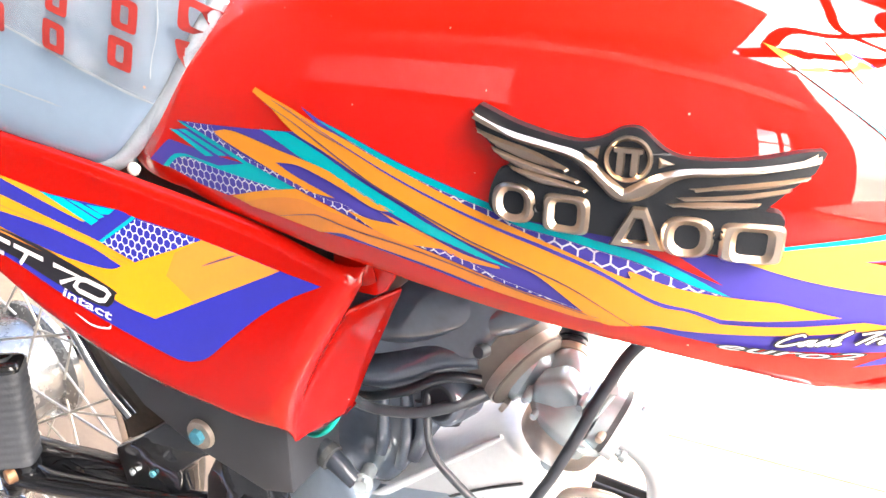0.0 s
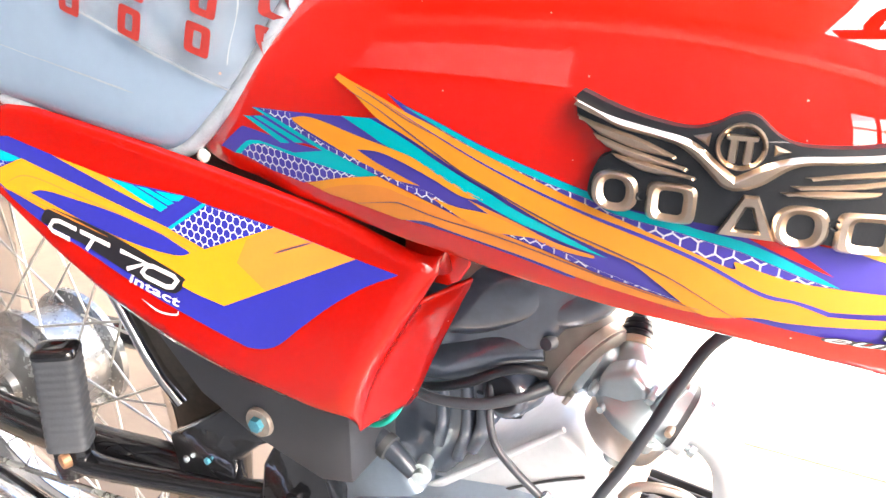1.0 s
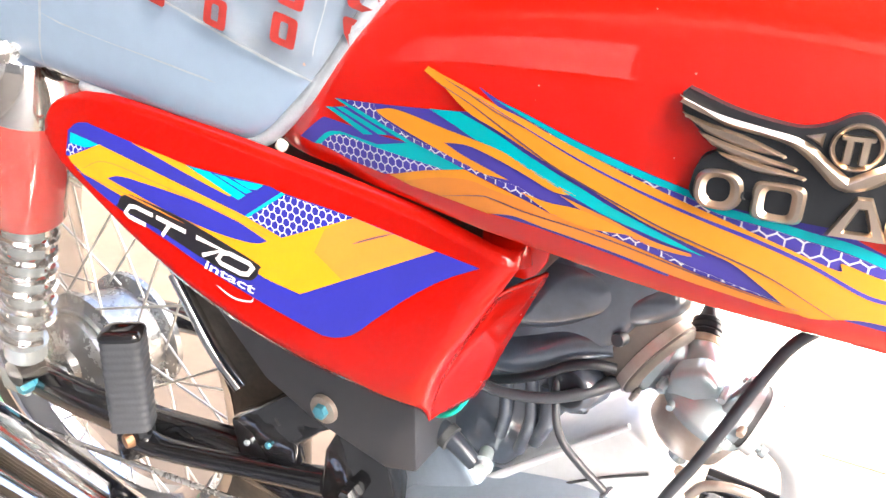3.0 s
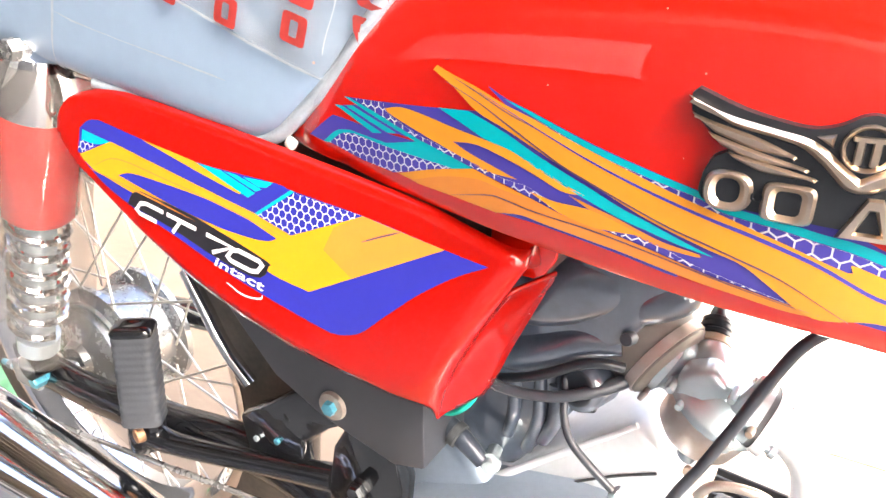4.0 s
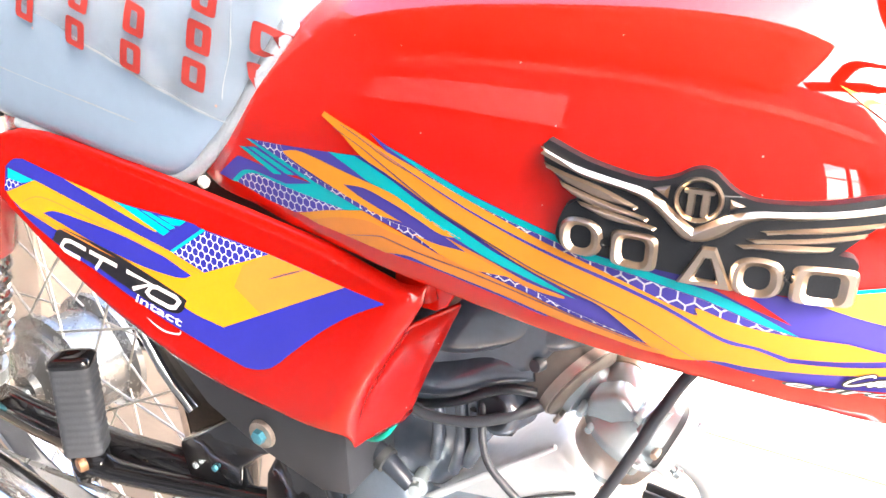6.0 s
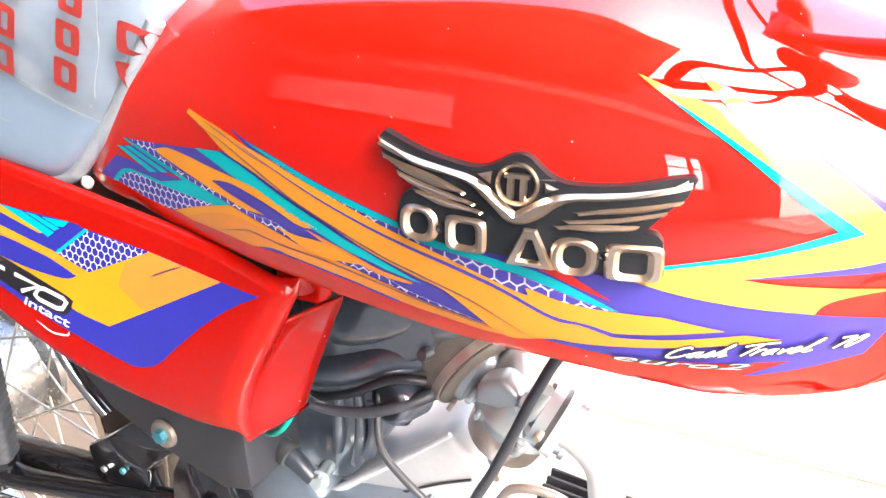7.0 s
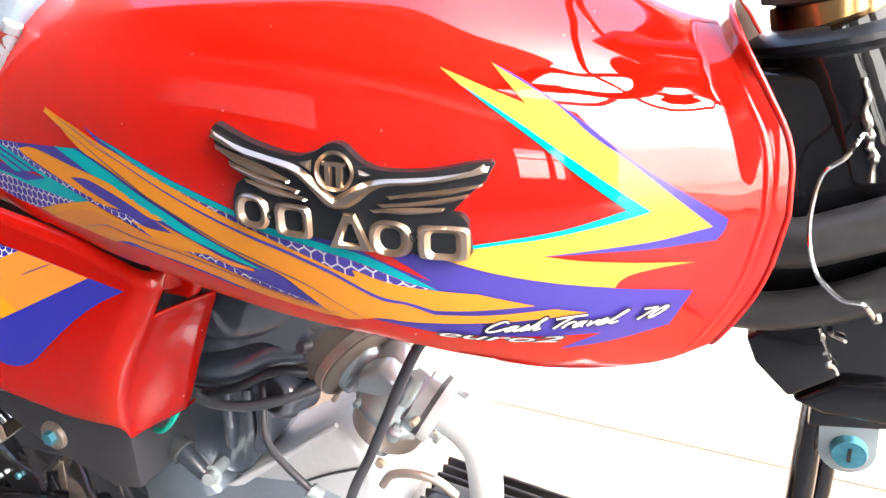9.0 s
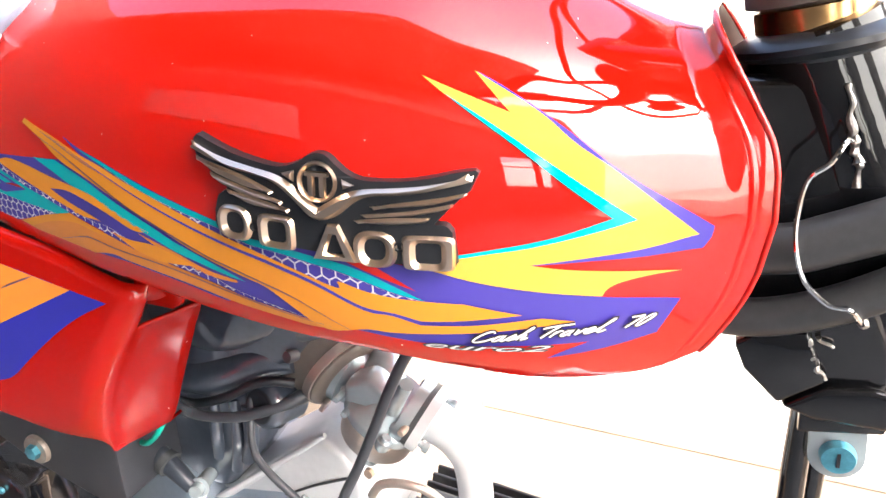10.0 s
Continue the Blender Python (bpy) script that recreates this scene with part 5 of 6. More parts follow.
part("grip", tube([(0.055, 0.335, 0.955), (-0.035, 0.437, 0.962)], 0.016, 16), rubber, bar, "black rubber grip")
part("grip", tube([(0.215, -0.258, 1.004), (0.118, -0.352, 1.000)], 0.016, 16), rubber, bar, "black rubber grip")
part("lever", tube([(0.285, -0.190, 0.995), (0.275, -0.265, 0.990), (0.195, -0.360, 0.985)], [0.006, 0.006, 0.005], 10), cast_alloy, bar, "alloy lever")
part("lever", tube([(0.130, 0.240, 0.930), (0.110, 0.340, 0.945), (0.040, 0.440, 0.950)], [0.006, 0.006, 0.005], 10), cast_alloy, bar, "alloy lever")
part("bar_clamp", block((0.05, 0.08, 0.03), pose(0.142, 0, 0.905), 0.006), black_gloss, bar)
part("steering_stem", tube([(0.128, 0, 0.772), (0.140, 0, 0.90)], 0.020, 20), black_gloss, bar)
for pts, r in (([(0.080, 0.190, 0.975), (0.100, 0.090, 1.000), (0.125, -0.005, 1.000), (0.160, -0.080, 1.000), (0.195, -0.132, 0.998), (0.234, -0.138, 0.970), (0.296, -0.138, 0.955), (0.335, -0.11, 0.90)], 0.0055),
               ([(0.070, 0.200, 0.950), (0.096, 0.100, 0.970), (0.122, 0.044, 0.972), (0.174, -0.005, 0.970), (0.220, -0.043, 0.970), (0.290, -0.070, 0.93), (0.32, -0.06, 0.84)], 0.0050),
               ([(0.150, -0.290, 0.995), (0.1445, -0.271, 0.992), (0.146, -0.197, 0.990), (0.194, -0.156, 0.990), (0.235, -0.078, 0.990), (0.278, -0.089, 0.985), (0.33, -0.10, 0.93)], [0.012, 0.012, 0.010, 0.006, 0.006, 0.006, 0.006])):
    part("control_cable", tube(pts, r, 10), rubber, bar, "black control cable")
part("meter_case", lathe([(0.010, -0.055), (0.034, -0.050), (0.046, -0.020), (0.048, 0.010), (0.044, 0.016), (0.001, 0.016)], (0.235, -0.035, 0.985), (-0.35, 0, 1), 32), black_plastic, bar, "black speedometer case")
for s in (-1, 1):
    part("fork_leg", tube([(0.250, s * 0.092, 0.90), (0.285, s * 0.092, 0.80), (0.420, s * 0.092, 0.42)], 0.019, 18), black_gloss, moto, "black fork leg")
# ---- stripes on the tank and the side cover (outlines in millimetres: length, height) ----
vinyl("front_decal", [[(-215.7, 683.7), (-204.6, 679.2), (-188.4, 674.7), (-158.2, 665.5), (-130.8, 658.6), (-108.1, 653.6), (-96.4, 652.9), (-68.7, 650.6), (-36, 646.5), (-6.6, 643.2), (14.1, 637.3), (36.7, 632.8), (61.4, 629), (94.5, 624.1)], [(85.8, 604.9)], [(71.3, 600), (57.4, 597), (40.2, 594.3)], [(48, 598.9), (57.9, 603.6)], [(38.7, 602.9), (19.7, 602.7), (0.3, 603.1), (-14.6, 604.4), (-37.6, 608.1), (-51.1, 609.8), (-80.7, 612.5), (-113.8, 615.6), (-113.1, 611.5), (-140.3, 615.6), (-179.5, 619.6), (-208.3, 620.2)], [(-196.1, 634.2)], [(-187.1, 651.8)], [(-194.4, 669.3)], [(-207.9, 678.2)]], vinyl_purple, tank, tank_y, 1)
vinyl("rear_decal", [[(-319.2, 664.3)], [(-284.5, 665.9), (-247.4, 668.4), (-221.4, 670.8)], [(-200.7, 664.8), (-174.8, 654.1), (-156.7, 647.2), (-128.4, 637), (-102.5, 629.7), (-87.4, 625.7), (-75.6, 618.9), (-64.2, 611.4)], [(-72.5, 612.6), (-86.5, 614.8), (-101.1, 617.1), (-121.7, 621.6), (-138, 624.6), (-155.1, 627), (-170.2, 628.9), (-186.1, 632.6), (-202.9, 636.3), (-224.4, 640.8), (-259.6, 648), (-289.4, 656.6)]], vinyl_purple, tank, tank_y, 2)
vinyl("corner_decal", [[(-352.8, 636.1)], [(-332.6, 650.3), (-327.6, 651.7)], [(-289.8, 648.5), (-258.4, 647.6)], [(-285.7, 641.7)], [(-325.6, 641.8)], [(-338.1, 633.7)]], vinyl_purple, tank, tank_y, 2)
vinyl("bar_decal", [[(-326.1, 658)], [(-310.4, 660.6), (-302.9, 659.7)], [(-259.6, 648.3)], [(-276.5, 649.5)], [(-296.3, 646.4)]], vinyl_purple, tank, tank_y, 2)
vinyl("corner_teal", [[(-339.6, 634.1)], [(-327.5, 642.8), (-315.9, 645.1)], [(-285.6, 642.7)], [(-257.6, 648.6)], [(-223.3, 640.8)], [(-243.7, 635.6)], [(-281.7, 633.5)], [(-329.6, 634.1)]], vinyl_teal, tank, tank_y, 3)
vinyl("teal_bar", [[(-328, 658.4)], [(-321.7, 658.6)], [(-289.4, 648.2)], [(-289.4, 647.6)], [(-296.3, 646.7)]], vinyl_teal, tank, tank_y, 3)
vinyl("teal_bar", [[(-318.7, 659.1)], [(-312.8, 659.9)], [(-278.2, 650.1)], [(-278.2, 649.5)], [(-284.4, 648.7)]], vinyl_teal, tank, tank_y, 3)
vinyl("teal_bar", [[(-319.2, 664.3)], [(-314.9, 664.2)], [(-284.9, 656.7), (-259.6, 648.9)], [(-254.7, 647.6)], [(-259.7, 646.7)], [(-289.5, 655)]], vinyl_teal, tank, tank_y, 4)
honeycomb("honeycomb", [[(-334, 634.4)], [(-323.7, 641.4), (-312.6, 643.6)], [(-285.7, 640.7), (-259.9, 639.1), (-236.9, 638)], [(-260.2, 631.6), (-280.3, 626.3)], [(-305.6, 628.7)]], vinyl_purple, tank, tank_y, 4, 0.0056, 0.0007, 0, "white honeycomb print")
honeycomb("honeycomb_strip", [[(-311, 664.4)], [(-287.2, 665.5)], [(-284.7, 660.8), (-276.2, 656.8), (-259.6, 651.4), (-239.7, 647.6), (-220.8, 643.4), (-203, 639.5), (-191.3, 638.8), (-183.1, 636.2), (-170.3, 632.1), (-155.3, 629.2), (-138.3, 628.5), (-122, 625.5), (-106.3, 620.2), (-89, 616.7), (-65.8, 611.9)], [(-72.6, 612.9), (-86.6, 615.4), (-101.1, 617.6), (-121.7, 622.1), (-138, 625.1), (-155.1, 627.5), (-170.2, 629.5), (-186.1, 633.2), (-202.9, 636.9), (-224.4, 641.7), (-259.6, 649.2), (-289.3, 657.6)]], vinyl_purple, tank, tank_y, 4, 0.0060, 0.0007, 0, "white honeycomb print")
vinyl("leaf_stripe", [[(-285.5, 662.6)], [(-273.8, 664.9), (-259.3, 663.7), (-235.9, 659.9), (-215.7, 657.2), (-200.2, 654.5), (-187, 649.9), (-171.1, 644.3), (-159, 640.8)], [(-170.8, 640.2), (-186.8, 645.4), (-203.4, 650.2), (-221, 653.7), (-236.6, 652.6)], [(-224.5, 648.3), (-210.1, 644.6), (-195.3, 640.8)], [(-213.5, 641.2), (-224.4, 643.8), (-251.5, 650.9), (-276.2, 658), (-283.9, 660.9)]], vinyl_amber, tank, tank_y, 5)
vinyl("thin_stripe", [[(-167.8, 639.5)], [(-155.8, 636.7), (-141.4, 633.3), (-122.3, 627.9), (-103.9, 625.6)], [(-105, 624.2), (-122, 624.9), (-138.3, 629), (-155.6, 634.3)]], vinyl_orange, tank, tank_y, 5)
vinyl("low_leaf", [[(-188.6, 636.4)], [(-173.6, 634.5), (-158.5, 634.7), (-147, 632.9), (-128.8, 628.2)], [(-142.3, 626.9), (-155.1, 626.4), (-171.8, 629.4)]], vinyl_amber, tank, tank_y, 6)
vinyl("teal_stripe", [[(-247, 668.8)], [(-226.7, 670)], [(-214.2, 666.3), (-200.5, 661.5), (-187.3, 655.9), (-171.5, 650), (-156.5, 644.8), (-142, 639.2), (-128.2, 635.2), (-114.9, 631), (-97.9, 625.7)], [(-114.6, 628.1), (-127.8, 631), (-141.5, 633.8), (-155.9, 638.4), (-171.1, 643.5), (-187, 649.3), (-200.2, 654.5), (-215.7, 657.5), (-230.3, 662.9)]], vinyl_teal, tank, tank_y, 5)
vinyl("lower_stripe", [[(-276.6, 626.7)], [(-251.8, 634.3), (-222.6, 640.9)], [(-202.9, 636.3), (-186.1, 632.6), (-170.2, 628.9), (-155.1, 627), (-138, 624.6), (-121.7, 621.6), (-101.1, 617.1), (-86.5, 614.8), (-64.2, 611.2)], [(-46.1, 608)], [(-65.2, 607.8), (-76.6, 609), (-88.4, 610.4), (-100.5, 611.6), (-113.3, 613.3), (-126.5, 615.5), (-140.3, 617.5), (-154.8, 619), (-179.4, 621.2), (-192.6, 622.6), (-208.3, 620.2)], [(-221.1, 621.2), (-237.6, 622.4), (-260.9, 623.7)]], vinyl_orange, tank, tank_y, 5)
vinyl("edge_stripe", [[(-276.6, 626.7)], [(-251.8, 634.3), (-222.6, 640.9)], [(-202.9, 636.3), (-184.5, 632.4)], [(-202.8, 633.6), (-220.7, 635.8), (-243.8, 632.1), (-265, 625.5)]], vinyl_amber, tank, tank_y, 6)
vinyl("main_stripe", [[(-250.5, 687.6)], [(-248, 690.1)], [(-237.6, 686.8), (-221.8, 682.4), (-204.5, 676.5), (-188.2, 672.1), (-172.7, 666.8), (-143.9, 658.1), (-117.3, 650.3), (-92.8, 644), (-69.9, 637.7), (-48.3, 631.3), (-47.6, 634.6), (-34.6, 630.9), (-22, 628.9), (-9.7, 628), (7.3, 627.1)], [(30.9, 621.2)], [(13.5, 619.1), (1.7, 618), (-11.5, 617.5)], [(-11.4, 615.3)], [(1.5, 615.5), (15.7, 616.3), (39, 619.4)], [(52.2, 617.1)], [(36.6, 614.6), (20.2, 612.4), (1.1, 611), (-24, 610), (-37.1, 610.5), (-54.3, 607.3), (-64.1, 610.9)], [(-75.6, 618.9), (-87.4, 625.7), (-102.5, 629.4), (-128.4, 636.5), (-156.7, 647.2), (-171.7, 652.2), (-187.5, 658.4), (-204, 664.8), (-221.4, 670.8), (-237.3, 681.3)]], vinyl_amber, tank, tank_y, 7)
vinyl("purple_line", [[(-229, 683.7)], [(-188, 668.7), (-157.6, 658), (-129.8, 649.9), (-104.4, 643.8), (-80.9, 639), (-58.6, 632.6), (-36.8, 623.1), (-22.7, 620.9), (-11, 617.5)], [(-11.2, 615.3)], [(-24.1, 619.6), (-36.4, 621.1), (-58.3, 630.7), (-80.6, 637.1), (-104.2, 642.3), (-129.7, 648.6), (-157.5, 657), (-188, 668.1)]], vinyl_purple, tank, tank_y, 8)
vinyl("top_teal", [[(-206.3, 679.2)], [(-188.4, 674.5), (-158.2, 665.2), (-130.8, 658.4), (-108.1, 653.3), (-96.8, 649.5), (-75, 647.2), (-60.5, 645.1), (-46.8, 643.3), (-33.9, 639.4), (-21.6, 634), (-9, 627.7)], [(-21.8, 630.9), (-34.3, 635.2), (-47.2, 639.1), (-60.9, 641.5), (-75.4, 643.8), (-97.3, 646.3), (-107.7, 650.4), (-130.4, 655.1), (-158, 662.1), (-188.3, 672.6)]], vinyl_teal, tank, tank_y, 3)
honeycomb("top_honeycomb", [[(-188.3, 672.4)], [(-157.9, 661.9), (-130.4, 654.9), (-107.6, 650.2), (-97.4, 646), (-75.5, 643.6), (-60.9, 641.2), (-47.2, 638.8), (-34.3, 634.9), (-21.9, 630.6), (-10.9, 627.9)], [(-22, 628.6), (-34.7, 630.3), (-47.6, 634), (-48.2, 630.8), (-69.8, 637.2), (-92.7, 643.5), (-117.2, 649.8), (-143.8, 657.6), (-172.7, 666.3)]], vinyl_purple, tank, tank_y, 3, 0.0068, 0.0008, 0, "white honeycomb print")
vinyl("red_flash", [[(-47.9, 646.7)], [(-36, 646), (-23.8, 639.7), (-12.6, 632.7)], [(-24, 636.7), (-35.1, 640.9), (-43.5, 644.4)]], red_paint, tank, tank_y, 4)
vinyl("arrow_edge", [[(7, 724)], [(20.4, 717.1), (43.6, 702.5), (66.4, 685.3), (104.5, 659.1)], [(103.8, 654.1), (100.9, 649.1)], [(80.2, 647.4), (58.5, 646.8), (33.9, 645.3)], [(58.3, 651.1)], [(83.6, 659.6)], [(56, 684.7)], [(33.4, 700.6)], [(16.7, 714.7)]], vinyl_purple, tank, tank_y, 2)
vinyl("arrow_decal", [[(-13.5, 722.9)], [(22.2, 708.8)], [(5.9, 724.3)], [(32.1, 709.4), (48.5, 696.6), (66.6, 683.8), (98.7, 655.8)], [(79.9, 651.5), (58.4, 648.7), (33.9, 645.6)], [(47.6, 643.3), (65.3, 641.6), (93.6, 639)], [(80.9, 637.9), (70, 635.7), (64.8, 632.8), (62.7, 629.2)], [(36.7, 632.8), (14.1, 637.3), (-6.6, 643.2)], [(4.3, 649.4)], [(34.2, 654.8), (55.6, 661.3), (68.8, 665.3)], [(50.1, 680.4), (27.7, 696.5), (11.7, 706.3), (-3.6, 716)]], vinyl_yellow, tank, tank_y, 3)
vinyl("arrow_teal", [[(-4.1, 716.4)], [(11.5, 707.5), (26.4, 698.2), (50, 682.2), (74.2, 664.6)], [(57.8, 659.7), (34.2, 653.8), (16.5, 650.9), (4.3, 648.6)], [(4.3, 650.2), (16.5, 652.7), (34.1, 656.1), (47.1, 659.6), (64.7, 665.8)], [(45.9, 680.5), (27.8, 694.8), (11.8, 705.8)]], vinyl_teal, tank, tank_y, 4)
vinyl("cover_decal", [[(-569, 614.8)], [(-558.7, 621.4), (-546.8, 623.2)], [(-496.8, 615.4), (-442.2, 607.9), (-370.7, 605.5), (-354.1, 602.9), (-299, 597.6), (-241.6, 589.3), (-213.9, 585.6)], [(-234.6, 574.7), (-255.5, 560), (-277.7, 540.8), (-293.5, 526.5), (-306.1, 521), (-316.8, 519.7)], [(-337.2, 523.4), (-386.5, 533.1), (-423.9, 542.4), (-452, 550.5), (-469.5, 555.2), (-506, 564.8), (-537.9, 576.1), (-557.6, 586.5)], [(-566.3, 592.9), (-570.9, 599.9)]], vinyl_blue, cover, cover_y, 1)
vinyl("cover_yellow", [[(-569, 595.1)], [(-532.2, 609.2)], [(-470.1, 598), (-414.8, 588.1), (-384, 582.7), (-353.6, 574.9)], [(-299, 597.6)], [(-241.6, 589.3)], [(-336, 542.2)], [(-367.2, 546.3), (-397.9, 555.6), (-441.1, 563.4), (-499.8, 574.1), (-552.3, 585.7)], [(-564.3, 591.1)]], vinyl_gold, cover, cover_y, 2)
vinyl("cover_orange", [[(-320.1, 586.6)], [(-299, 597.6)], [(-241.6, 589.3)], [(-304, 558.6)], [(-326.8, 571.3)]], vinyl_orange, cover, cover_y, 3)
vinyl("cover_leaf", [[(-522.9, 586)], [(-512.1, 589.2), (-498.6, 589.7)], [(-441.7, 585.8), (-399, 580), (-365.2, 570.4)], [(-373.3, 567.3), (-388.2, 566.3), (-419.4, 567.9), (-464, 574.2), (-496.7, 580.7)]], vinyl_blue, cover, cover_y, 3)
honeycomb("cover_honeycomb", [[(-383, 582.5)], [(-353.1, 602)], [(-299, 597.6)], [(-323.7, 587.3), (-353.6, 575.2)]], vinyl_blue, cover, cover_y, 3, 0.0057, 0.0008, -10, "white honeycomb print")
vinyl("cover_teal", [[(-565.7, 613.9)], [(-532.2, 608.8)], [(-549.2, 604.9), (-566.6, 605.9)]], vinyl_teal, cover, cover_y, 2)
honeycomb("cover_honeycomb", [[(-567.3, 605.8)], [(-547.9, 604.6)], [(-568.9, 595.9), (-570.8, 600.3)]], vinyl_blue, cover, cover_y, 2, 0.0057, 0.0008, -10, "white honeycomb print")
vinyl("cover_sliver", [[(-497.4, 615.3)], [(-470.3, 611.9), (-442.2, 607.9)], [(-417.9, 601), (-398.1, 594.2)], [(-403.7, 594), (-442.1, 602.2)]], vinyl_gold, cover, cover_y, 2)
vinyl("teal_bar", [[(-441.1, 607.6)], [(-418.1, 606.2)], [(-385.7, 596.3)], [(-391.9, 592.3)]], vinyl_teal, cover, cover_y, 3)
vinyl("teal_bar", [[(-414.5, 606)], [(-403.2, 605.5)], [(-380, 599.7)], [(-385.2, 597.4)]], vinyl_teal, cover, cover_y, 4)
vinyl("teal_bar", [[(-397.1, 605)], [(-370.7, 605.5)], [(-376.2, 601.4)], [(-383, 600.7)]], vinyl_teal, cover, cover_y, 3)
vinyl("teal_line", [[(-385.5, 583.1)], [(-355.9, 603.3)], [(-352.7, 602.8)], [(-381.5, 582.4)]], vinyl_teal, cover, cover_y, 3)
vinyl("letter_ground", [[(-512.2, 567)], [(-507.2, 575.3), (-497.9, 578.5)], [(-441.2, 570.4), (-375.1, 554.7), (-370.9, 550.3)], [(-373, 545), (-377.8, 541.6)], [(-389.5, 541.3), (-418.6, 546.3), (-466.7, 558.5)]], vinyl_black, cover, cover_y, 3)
strip("hairline", [(-241.9, 683), (-221.5, 675.8), (-204.1, 667.8), (-187.6, 660), (-171.7, 652.7), (-156.7, 647.5), (-136.7, 640.8), (-117.9, 634.9), (-102.7, 631.3), (-88.1, 627.6), (-76.4, 624.4), (-64.8, 619.8), (-44.1, 608.8)], 0.0009, vinyl_line, tank, tank_y, 9)
strip("hairline", [(-236.4, 685.3), (-221.7, 680.2), (-204.3, 673.3), (-188, 668.1)], 0.0006, vinyl_line, tank, tank_y, 9)
strip("hairline", [(-237.6, 623.1), (-213.4, 628.8), (-204.5, 629), (-186, 626.6), (-155, 624.7), (-126.9, 621.1), (-88.8, 614.7), (-54.7, 609.3)], 0.0007, vinyl_line, tank, tank_y, 7)
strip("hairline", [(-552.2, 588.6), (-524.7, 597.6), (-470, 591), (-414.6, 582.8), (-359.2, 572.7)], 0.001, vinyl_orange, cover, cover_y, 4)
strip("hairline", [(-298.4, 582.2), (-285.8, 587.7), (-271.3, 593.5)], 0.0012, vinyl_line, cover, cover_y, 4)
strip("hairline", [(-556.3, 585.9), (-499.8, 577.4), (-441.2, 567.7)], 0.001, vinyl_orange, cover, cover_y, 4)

# words on the stripes
MODEL = [[(0.205, 1), (0.06, 1), (0.02, 0.8), (0.02, 0.2), (0.06, 0), (0.205, 0)], [(0.235, 1), (0.475, 1)], [(0.35, 0.9), (0.35, -0.17)],
         [(0.555, 1), (0.755, 1), (0.665, -0.1)], [(0.80, 0), (0.95, 0), (0.985, 0.2), (0.985, 0.8), (0.95, 1), (0.80, 1), (0.765, 0.8), (0.765, 0.2), (0.80, 0)]]
SCRIPT = [[(0.100, 0.80), (0.080, 1.0), (0.045, 0.9), (0.012, 0.5), (0.010, 0.12), (0.040, 0.0), (0.080, 0.1), (0.120, 0.35)],
          [(0.170, 0.5), (0.140, 0.45), (0.122, 0.15), (0.138, 0.0), (0.162, 0.2), (0.176, 0.5), (0.170, 0.1), (0.186, 0.0), (0.205, 0.2), (0.232, 0.55), (0.238, 0.2), (0.225, 0.0), (0.208, 0.05)],
          [(0.240, 0.05), (0.270, 0.5), (0.302, 1.05), (0.290, 1.05), (0.262, 0.0)], [(0.268, 0.25), (0.292, 0.5), (0.298, 0.3), (0.294, 0.0), (0.325, 0.15)],
          [(0.365, 0.92), (0.420, 1.05), (0.530, 1.12)], [(0.455, 1.02), (0.425, 0.5), (0.405, 0.0)],
          [(0.468, 0.55), (0.455, 0.0)], [(0.460, 0.25), (0.485, 0.55), (0.505, 0.5)],
          [(0.555, 0.5), (0.528, 0.45), (0.512, 0.15), (0.526, 0.0), (0.548, 0.2), (0.562, 0.5), (0.556, 0.1), (0.572, 0.0)],
          [(0.590, 0.5), (0.596, 0.0)], [(0.596, 0.0), (0.635, 0.52)], [(0.645, 0.25), (0.680, 0.4), (0.674, 0.56), (0.652, 0.45), (0.642, 0.15), (0.662, 0.0), (0.700, 0.2)],
          [(0.700, 0.2), (0.752, 1.0), (0.742, 1.08), (0.716, 0.2), (0.732, 0.0), (0.760, 0.15)],
          [(0.850, 0.98), (0.925, 1.0)], [(0.925, 1.0), (0.875, 0.0)], [(0.972, 1.0), (0.940, 0.6), (0.932, 0.15), (0.948, 0.0), (0.978, 0.4), (0.990, 0.85), (0.972, 1.0)]]
strokes("outline_lettering", SCRIPT, (11.0, 606.6), (83.5, 612.2), 0.0056, 0.0023, 0.9, tank_y, LAYER * 9, vinyl_black, tank, smooth=4)
strokes("script_lettering", SCRIPT, (11.0, 606.6), (83.5, 612.2), 0.0056, 0.0009, 0.9, tank_y, LAYER * 10, vinyl_white, tank, "white slanted script lettering", smooth=4)
lettering("outline_lettering", "euro2", (-11.0, 603.4), (42.0, 600.4), 0.0036, tank_y, LAYER * 9, vinyl_black, tank, 0.4, fat=0.07, bow=-0.0006)
lettering("rating_lettering", "euro2", (-11.0, 603.4), (42.0, 600.4), 0.0036, tank_y, LAYER * 10, vinyl_white, tank, 0.4, fat=0.0, bow=-0.0006, label="white slanted lettering")
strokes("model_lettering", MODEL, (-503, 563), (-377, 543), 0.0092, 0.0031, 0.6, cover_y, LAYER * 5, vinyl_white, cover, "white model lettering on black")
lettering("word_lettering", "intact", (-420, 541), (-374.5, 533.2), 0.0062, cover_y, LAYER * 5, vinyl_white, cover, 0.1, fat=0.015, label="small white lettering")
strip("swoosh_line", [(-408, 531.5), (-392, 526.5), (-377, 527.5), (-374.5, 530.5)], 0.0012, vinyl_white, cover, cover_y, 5)

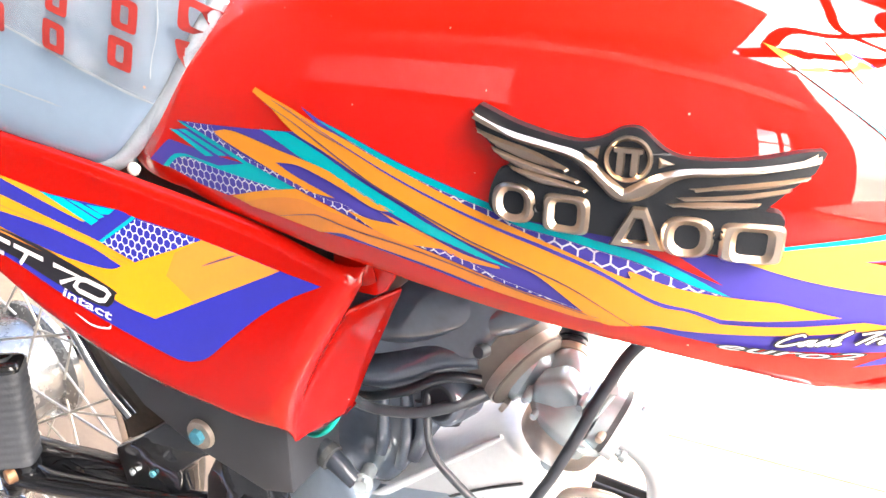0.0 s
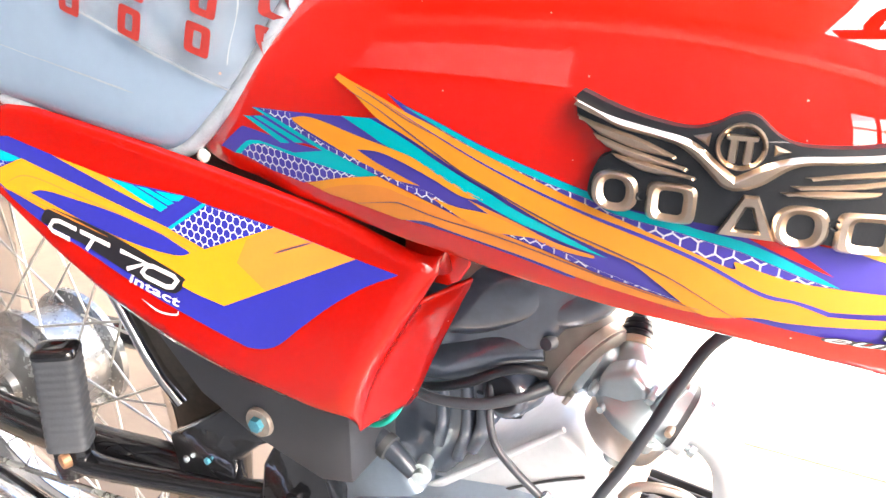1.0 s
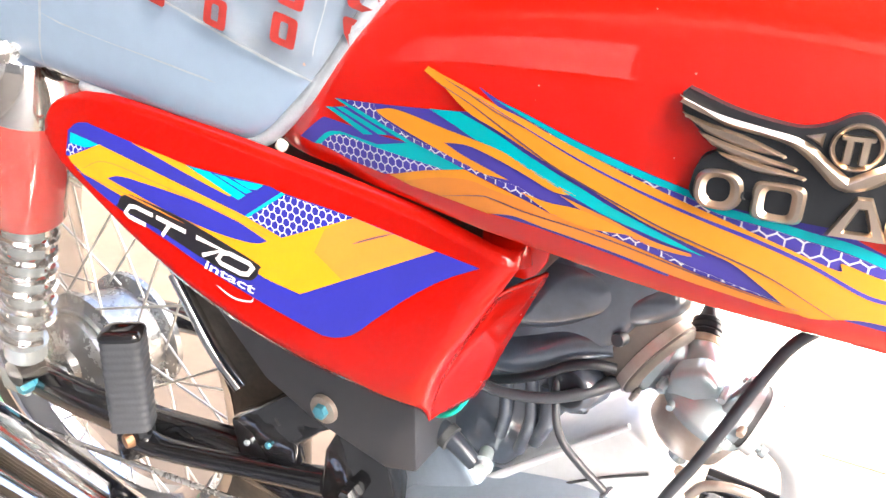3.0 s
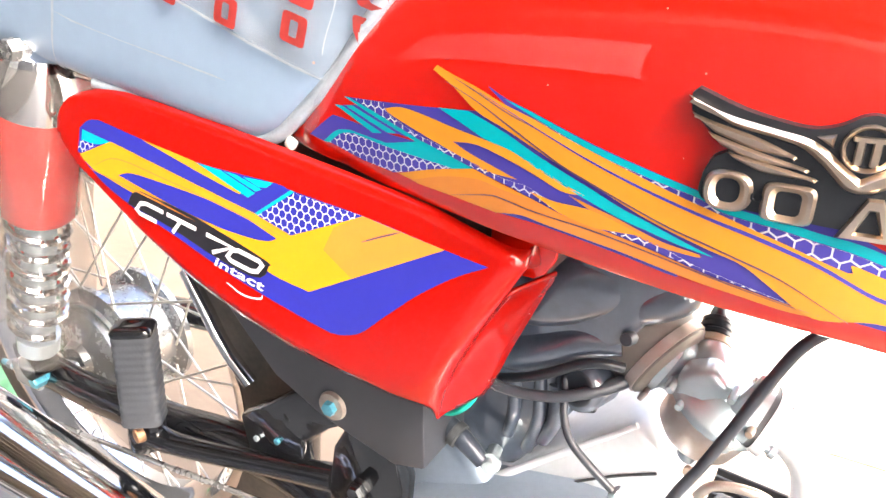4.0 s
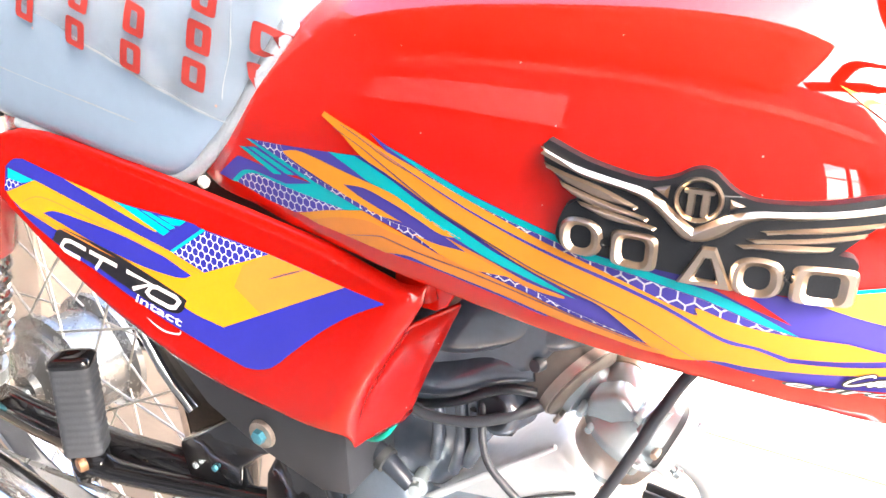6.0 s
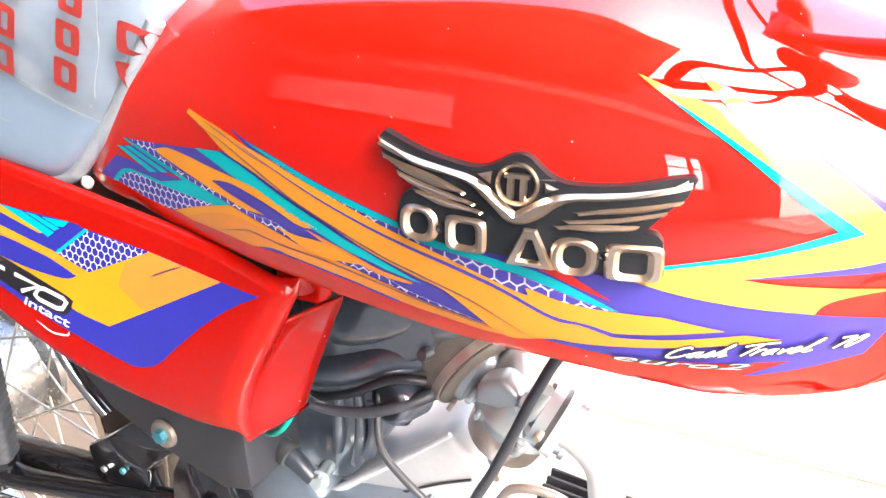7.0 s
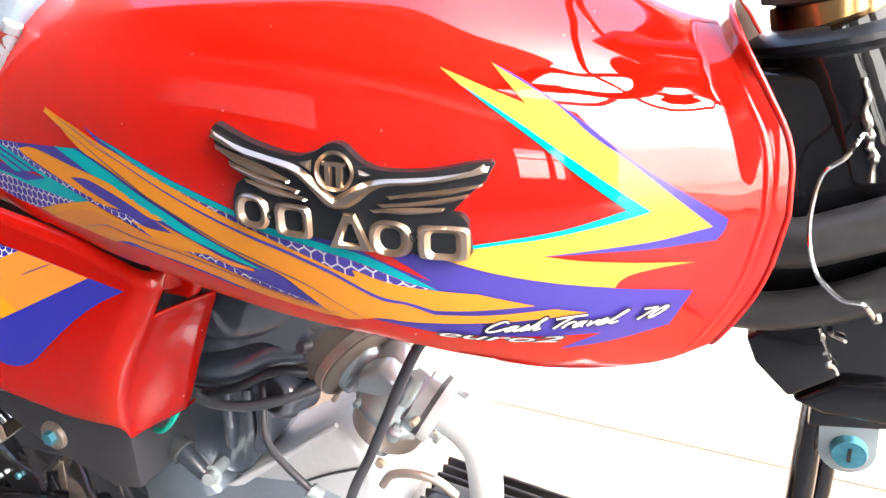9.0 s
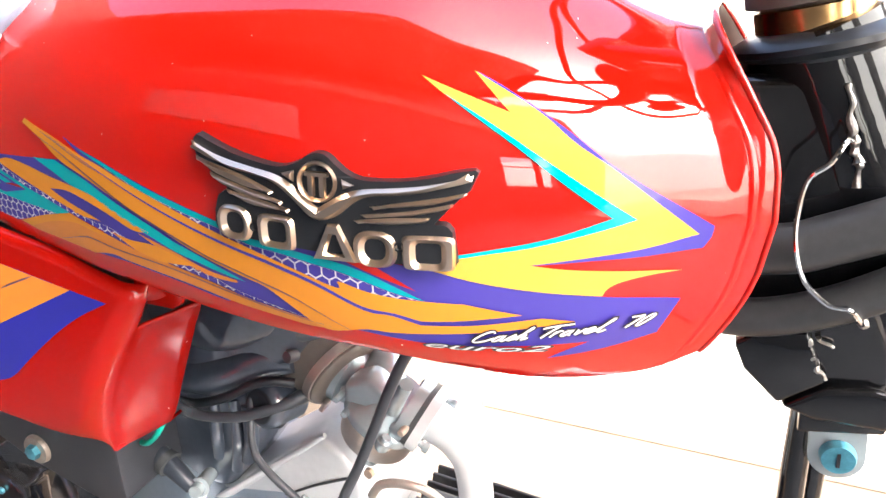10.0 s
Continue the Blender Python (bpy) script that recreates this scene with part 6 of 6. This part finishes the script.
# ---- winged badge on the tank ----
badge = raised("tank_badge", outline([[(-116.9, 693.7)], [(-114.1, 696.4)], [(-97.1, 690.6), (-82.1, 687.4), (-70.6, 686.3), (-62.1, 688.6), (-56.7, 691.9), (-52, 693.1), (-47.6, 692), (-43.4, 688.6), (-38.9, 685.4), (-31.7, 683.2), (-17.6, 683.4), (-6.3, 684.9), (4.5, 687.3), (12.1, 688.2)], [(13.9, 686.7)], [(10.8, 679.2)], [(3.8, 672.6)], [(-2.2, 665.9)], [(1.8, 665.3), (4.4, 662.4)], [(6, 647.6)], [(3.6, 644.6)], [(-18.7, 646.2), (-43.7, 648), (-71.5, 649.1), (-96.1, 650), (-106.5, 651.2)], [(-108.8, 655.5), (-108, 662.5)], [(-105.1, 669.6), (-101.5, 672.1)], [(-99.7, 673.4)], [(-108.8, 680.1)], [(-116, 686.7)]]), badge_black, moto, tank_y, 0.0, 0.0042, 0.0008, "black winged badge with gold relief")
raised("wing_bar", outline([[(-117.4, 692.6)], [(-106.8, 688.7), (-97.5, 686.4), (-82.4, 683.9), (-72.3, 682.2), (-65.4, 679.2), (-58.9, 674.2), (-52.5, 669.6)], [(-45.7, 673.9), (-39.2, 677.1), (-31.7, 679), (-17.6, 680.2), (-6.2, 681.5), (4.7, 683.7), (11.4, 685.6)], [(4.7, 681.9), (-6.2, 678.7), (-17.6, 676.9), (-29.4, 675.8), (-35.6, 673.2), (-42.2, 667.8), (-47.6, 664.8), (-52.5, 663.8)], [(-57, 665.1), (-62.1, 669.6), (-67.3, 674.1), (-74, 678.3), (-82.7, 680.4), (-97.8, 682.8), (-108.6, 687.2)]]), gold, badge, tank_y, 0.004, 0.0066, 0.0019, "polished gold relief")
raised("feather", outline([[(-115.4, 686.3)], [(-104.2, 683.4), (-88.8, 680), (-74.4, 674.8)], [(-75.1, 673.7), (-89.4, 675.1), (-104.7, 679.3)]]), gold, badge, tank_y, 0.004, 0.0058, 0.0012, "polished gold relief")
raised("feather", outline([[(-107.9, 679.7)], [(-92.4, 675.8), (-69.9, 670.8)], [(-70.6, 669.7), (-89.9, 671.2), (-102, 674.9)]]), gold, badge, tank_y, 0.004, 0.0058, 0.0012, "polished gold relief")
raised("feather", outline([[(-99.7, 672.9)], [(-83.8, 670.7), (-66.5, 667.6)], [(-67.2, 666.5), (-84.3, 666.7), (-94.8, 669.8)]]), gold, badge, tank_y, 0.004, 0.0058, 0.0012, "polished gold relief")
raised("feather", outline([[(-30.1, 671.6)], [(-17.6, 674), (-4, 676.2), (9.1, 678.7)], [(8.1, 677.1), (-4, 673.6), (-17.7, 671.8)]]), gold, badge, tank_y, 0.004, 0.0058, 0.0012, "polished gold relief")
raised("feather", outline([[(-34.1, 668.1)], [(-17.7, 670.1), (-4, 672.6), (4.2, 674.5)], [(2.7, 672.3), (-8.5, 669.3), (-20.1, 667.8)]]), gold, badge, tank_y, 0.004, 0.0058, 0.0012, "polished gold relief")
raised("feather", outline([[(-37.3, 665.4)], [(-22.5, 667.4), (-4.7, 668.3)], [(-7.4, 666), (-20.3, 664.3), (-32.4, 664.5)]]), gold, badge, tank_y, 0.004, 0.0058, 0.0012, "polished gold relief")
raised("triangle", outline([[(-69.4, 683)], [(-62.8, 684.8)], [(-63.2, 679.4)]]), gold, badge, tank_y, 0.004, 0.006, 0.0012, "polished gold relief")
raised("triangle", outline([[(-41.5, 682.4)], [(-35.4, 680.2)], [(-41.1, 678.1)]]), gold, badge, tank_y, 0.004, 0.006, 0.0012, "polished gold relief")
raised("roundel", ring_outline(-0.0522, 0.6805, 0.0090, 0.0088), gold, badge, tank_y, 0.004, 0.0062, 0.0006, "gold ring", hole=ring_outline(-0.0522, 0.6805, 0.0070, 0.0068))
for cx in (-0.0548, -0.0496):
    raised("roundel_bar", ring_outline(cx, 0.6793, 0.0016, 0.0052, 12, 6), gold, badge, tank_y, 0.004, 0.0058, 0.0005)
raised("roundel_bar", ring_outline(-0.0522, 0.6838, 0.0056, 0.0012, 12, 6), gold, badge, tank_y, 0.004, 0.0058, 0.0004)
# the maker's name: five plain gold frames in a row
for cx, cz, rx, rz, power in ((-0.0967, 0.6573, 0.0098, 0.0086, 2.6), (-0.0742, 0.6560, 0.0098, 0.0082, 5.0), (-0.0282, 0.6530, 0.0096, 0.0084, 2.6), (-0.0060, 0.6525, 0.0110, 0.0080, 6.0)):
    raised("nameplate_bar", ring_outline(cx, cz, rx, rz, 32, power), gold, badge, tank_y, 0.004, 0.0062, 0.0013, "plain gold frame", hole=ring_outline(cx, cz, rx * 0.46, rz * 0.56, 32, power))
wedge = [(-0.0565, 0.6462), (-0.0355, 0.6462), (-0.0434, 0.6632), (-0.0486, 0.6632)]
raised("nameplate_bar", wedge, gold, badge, tank_y, 0.004, 0.0062, 0.0008, "plain gold frame", hole=[(-0.0500, 0.6495), (-0.0420, 0.6495), (-0.0452, 0.6580), (-0.0468, 0.6580)])
for cx, cz in ((-0.0176, 0.6551), (-0.0855, 0.6568)):
    raised("screw", ring_outline(cx, cz, 0.0022, 0.0022, 14), badge_black, badge, tank_y, 0.004, 0.0052, 0.0006, hole=ring_outline(cx, cz, 0.0012, 0.0012, 14))
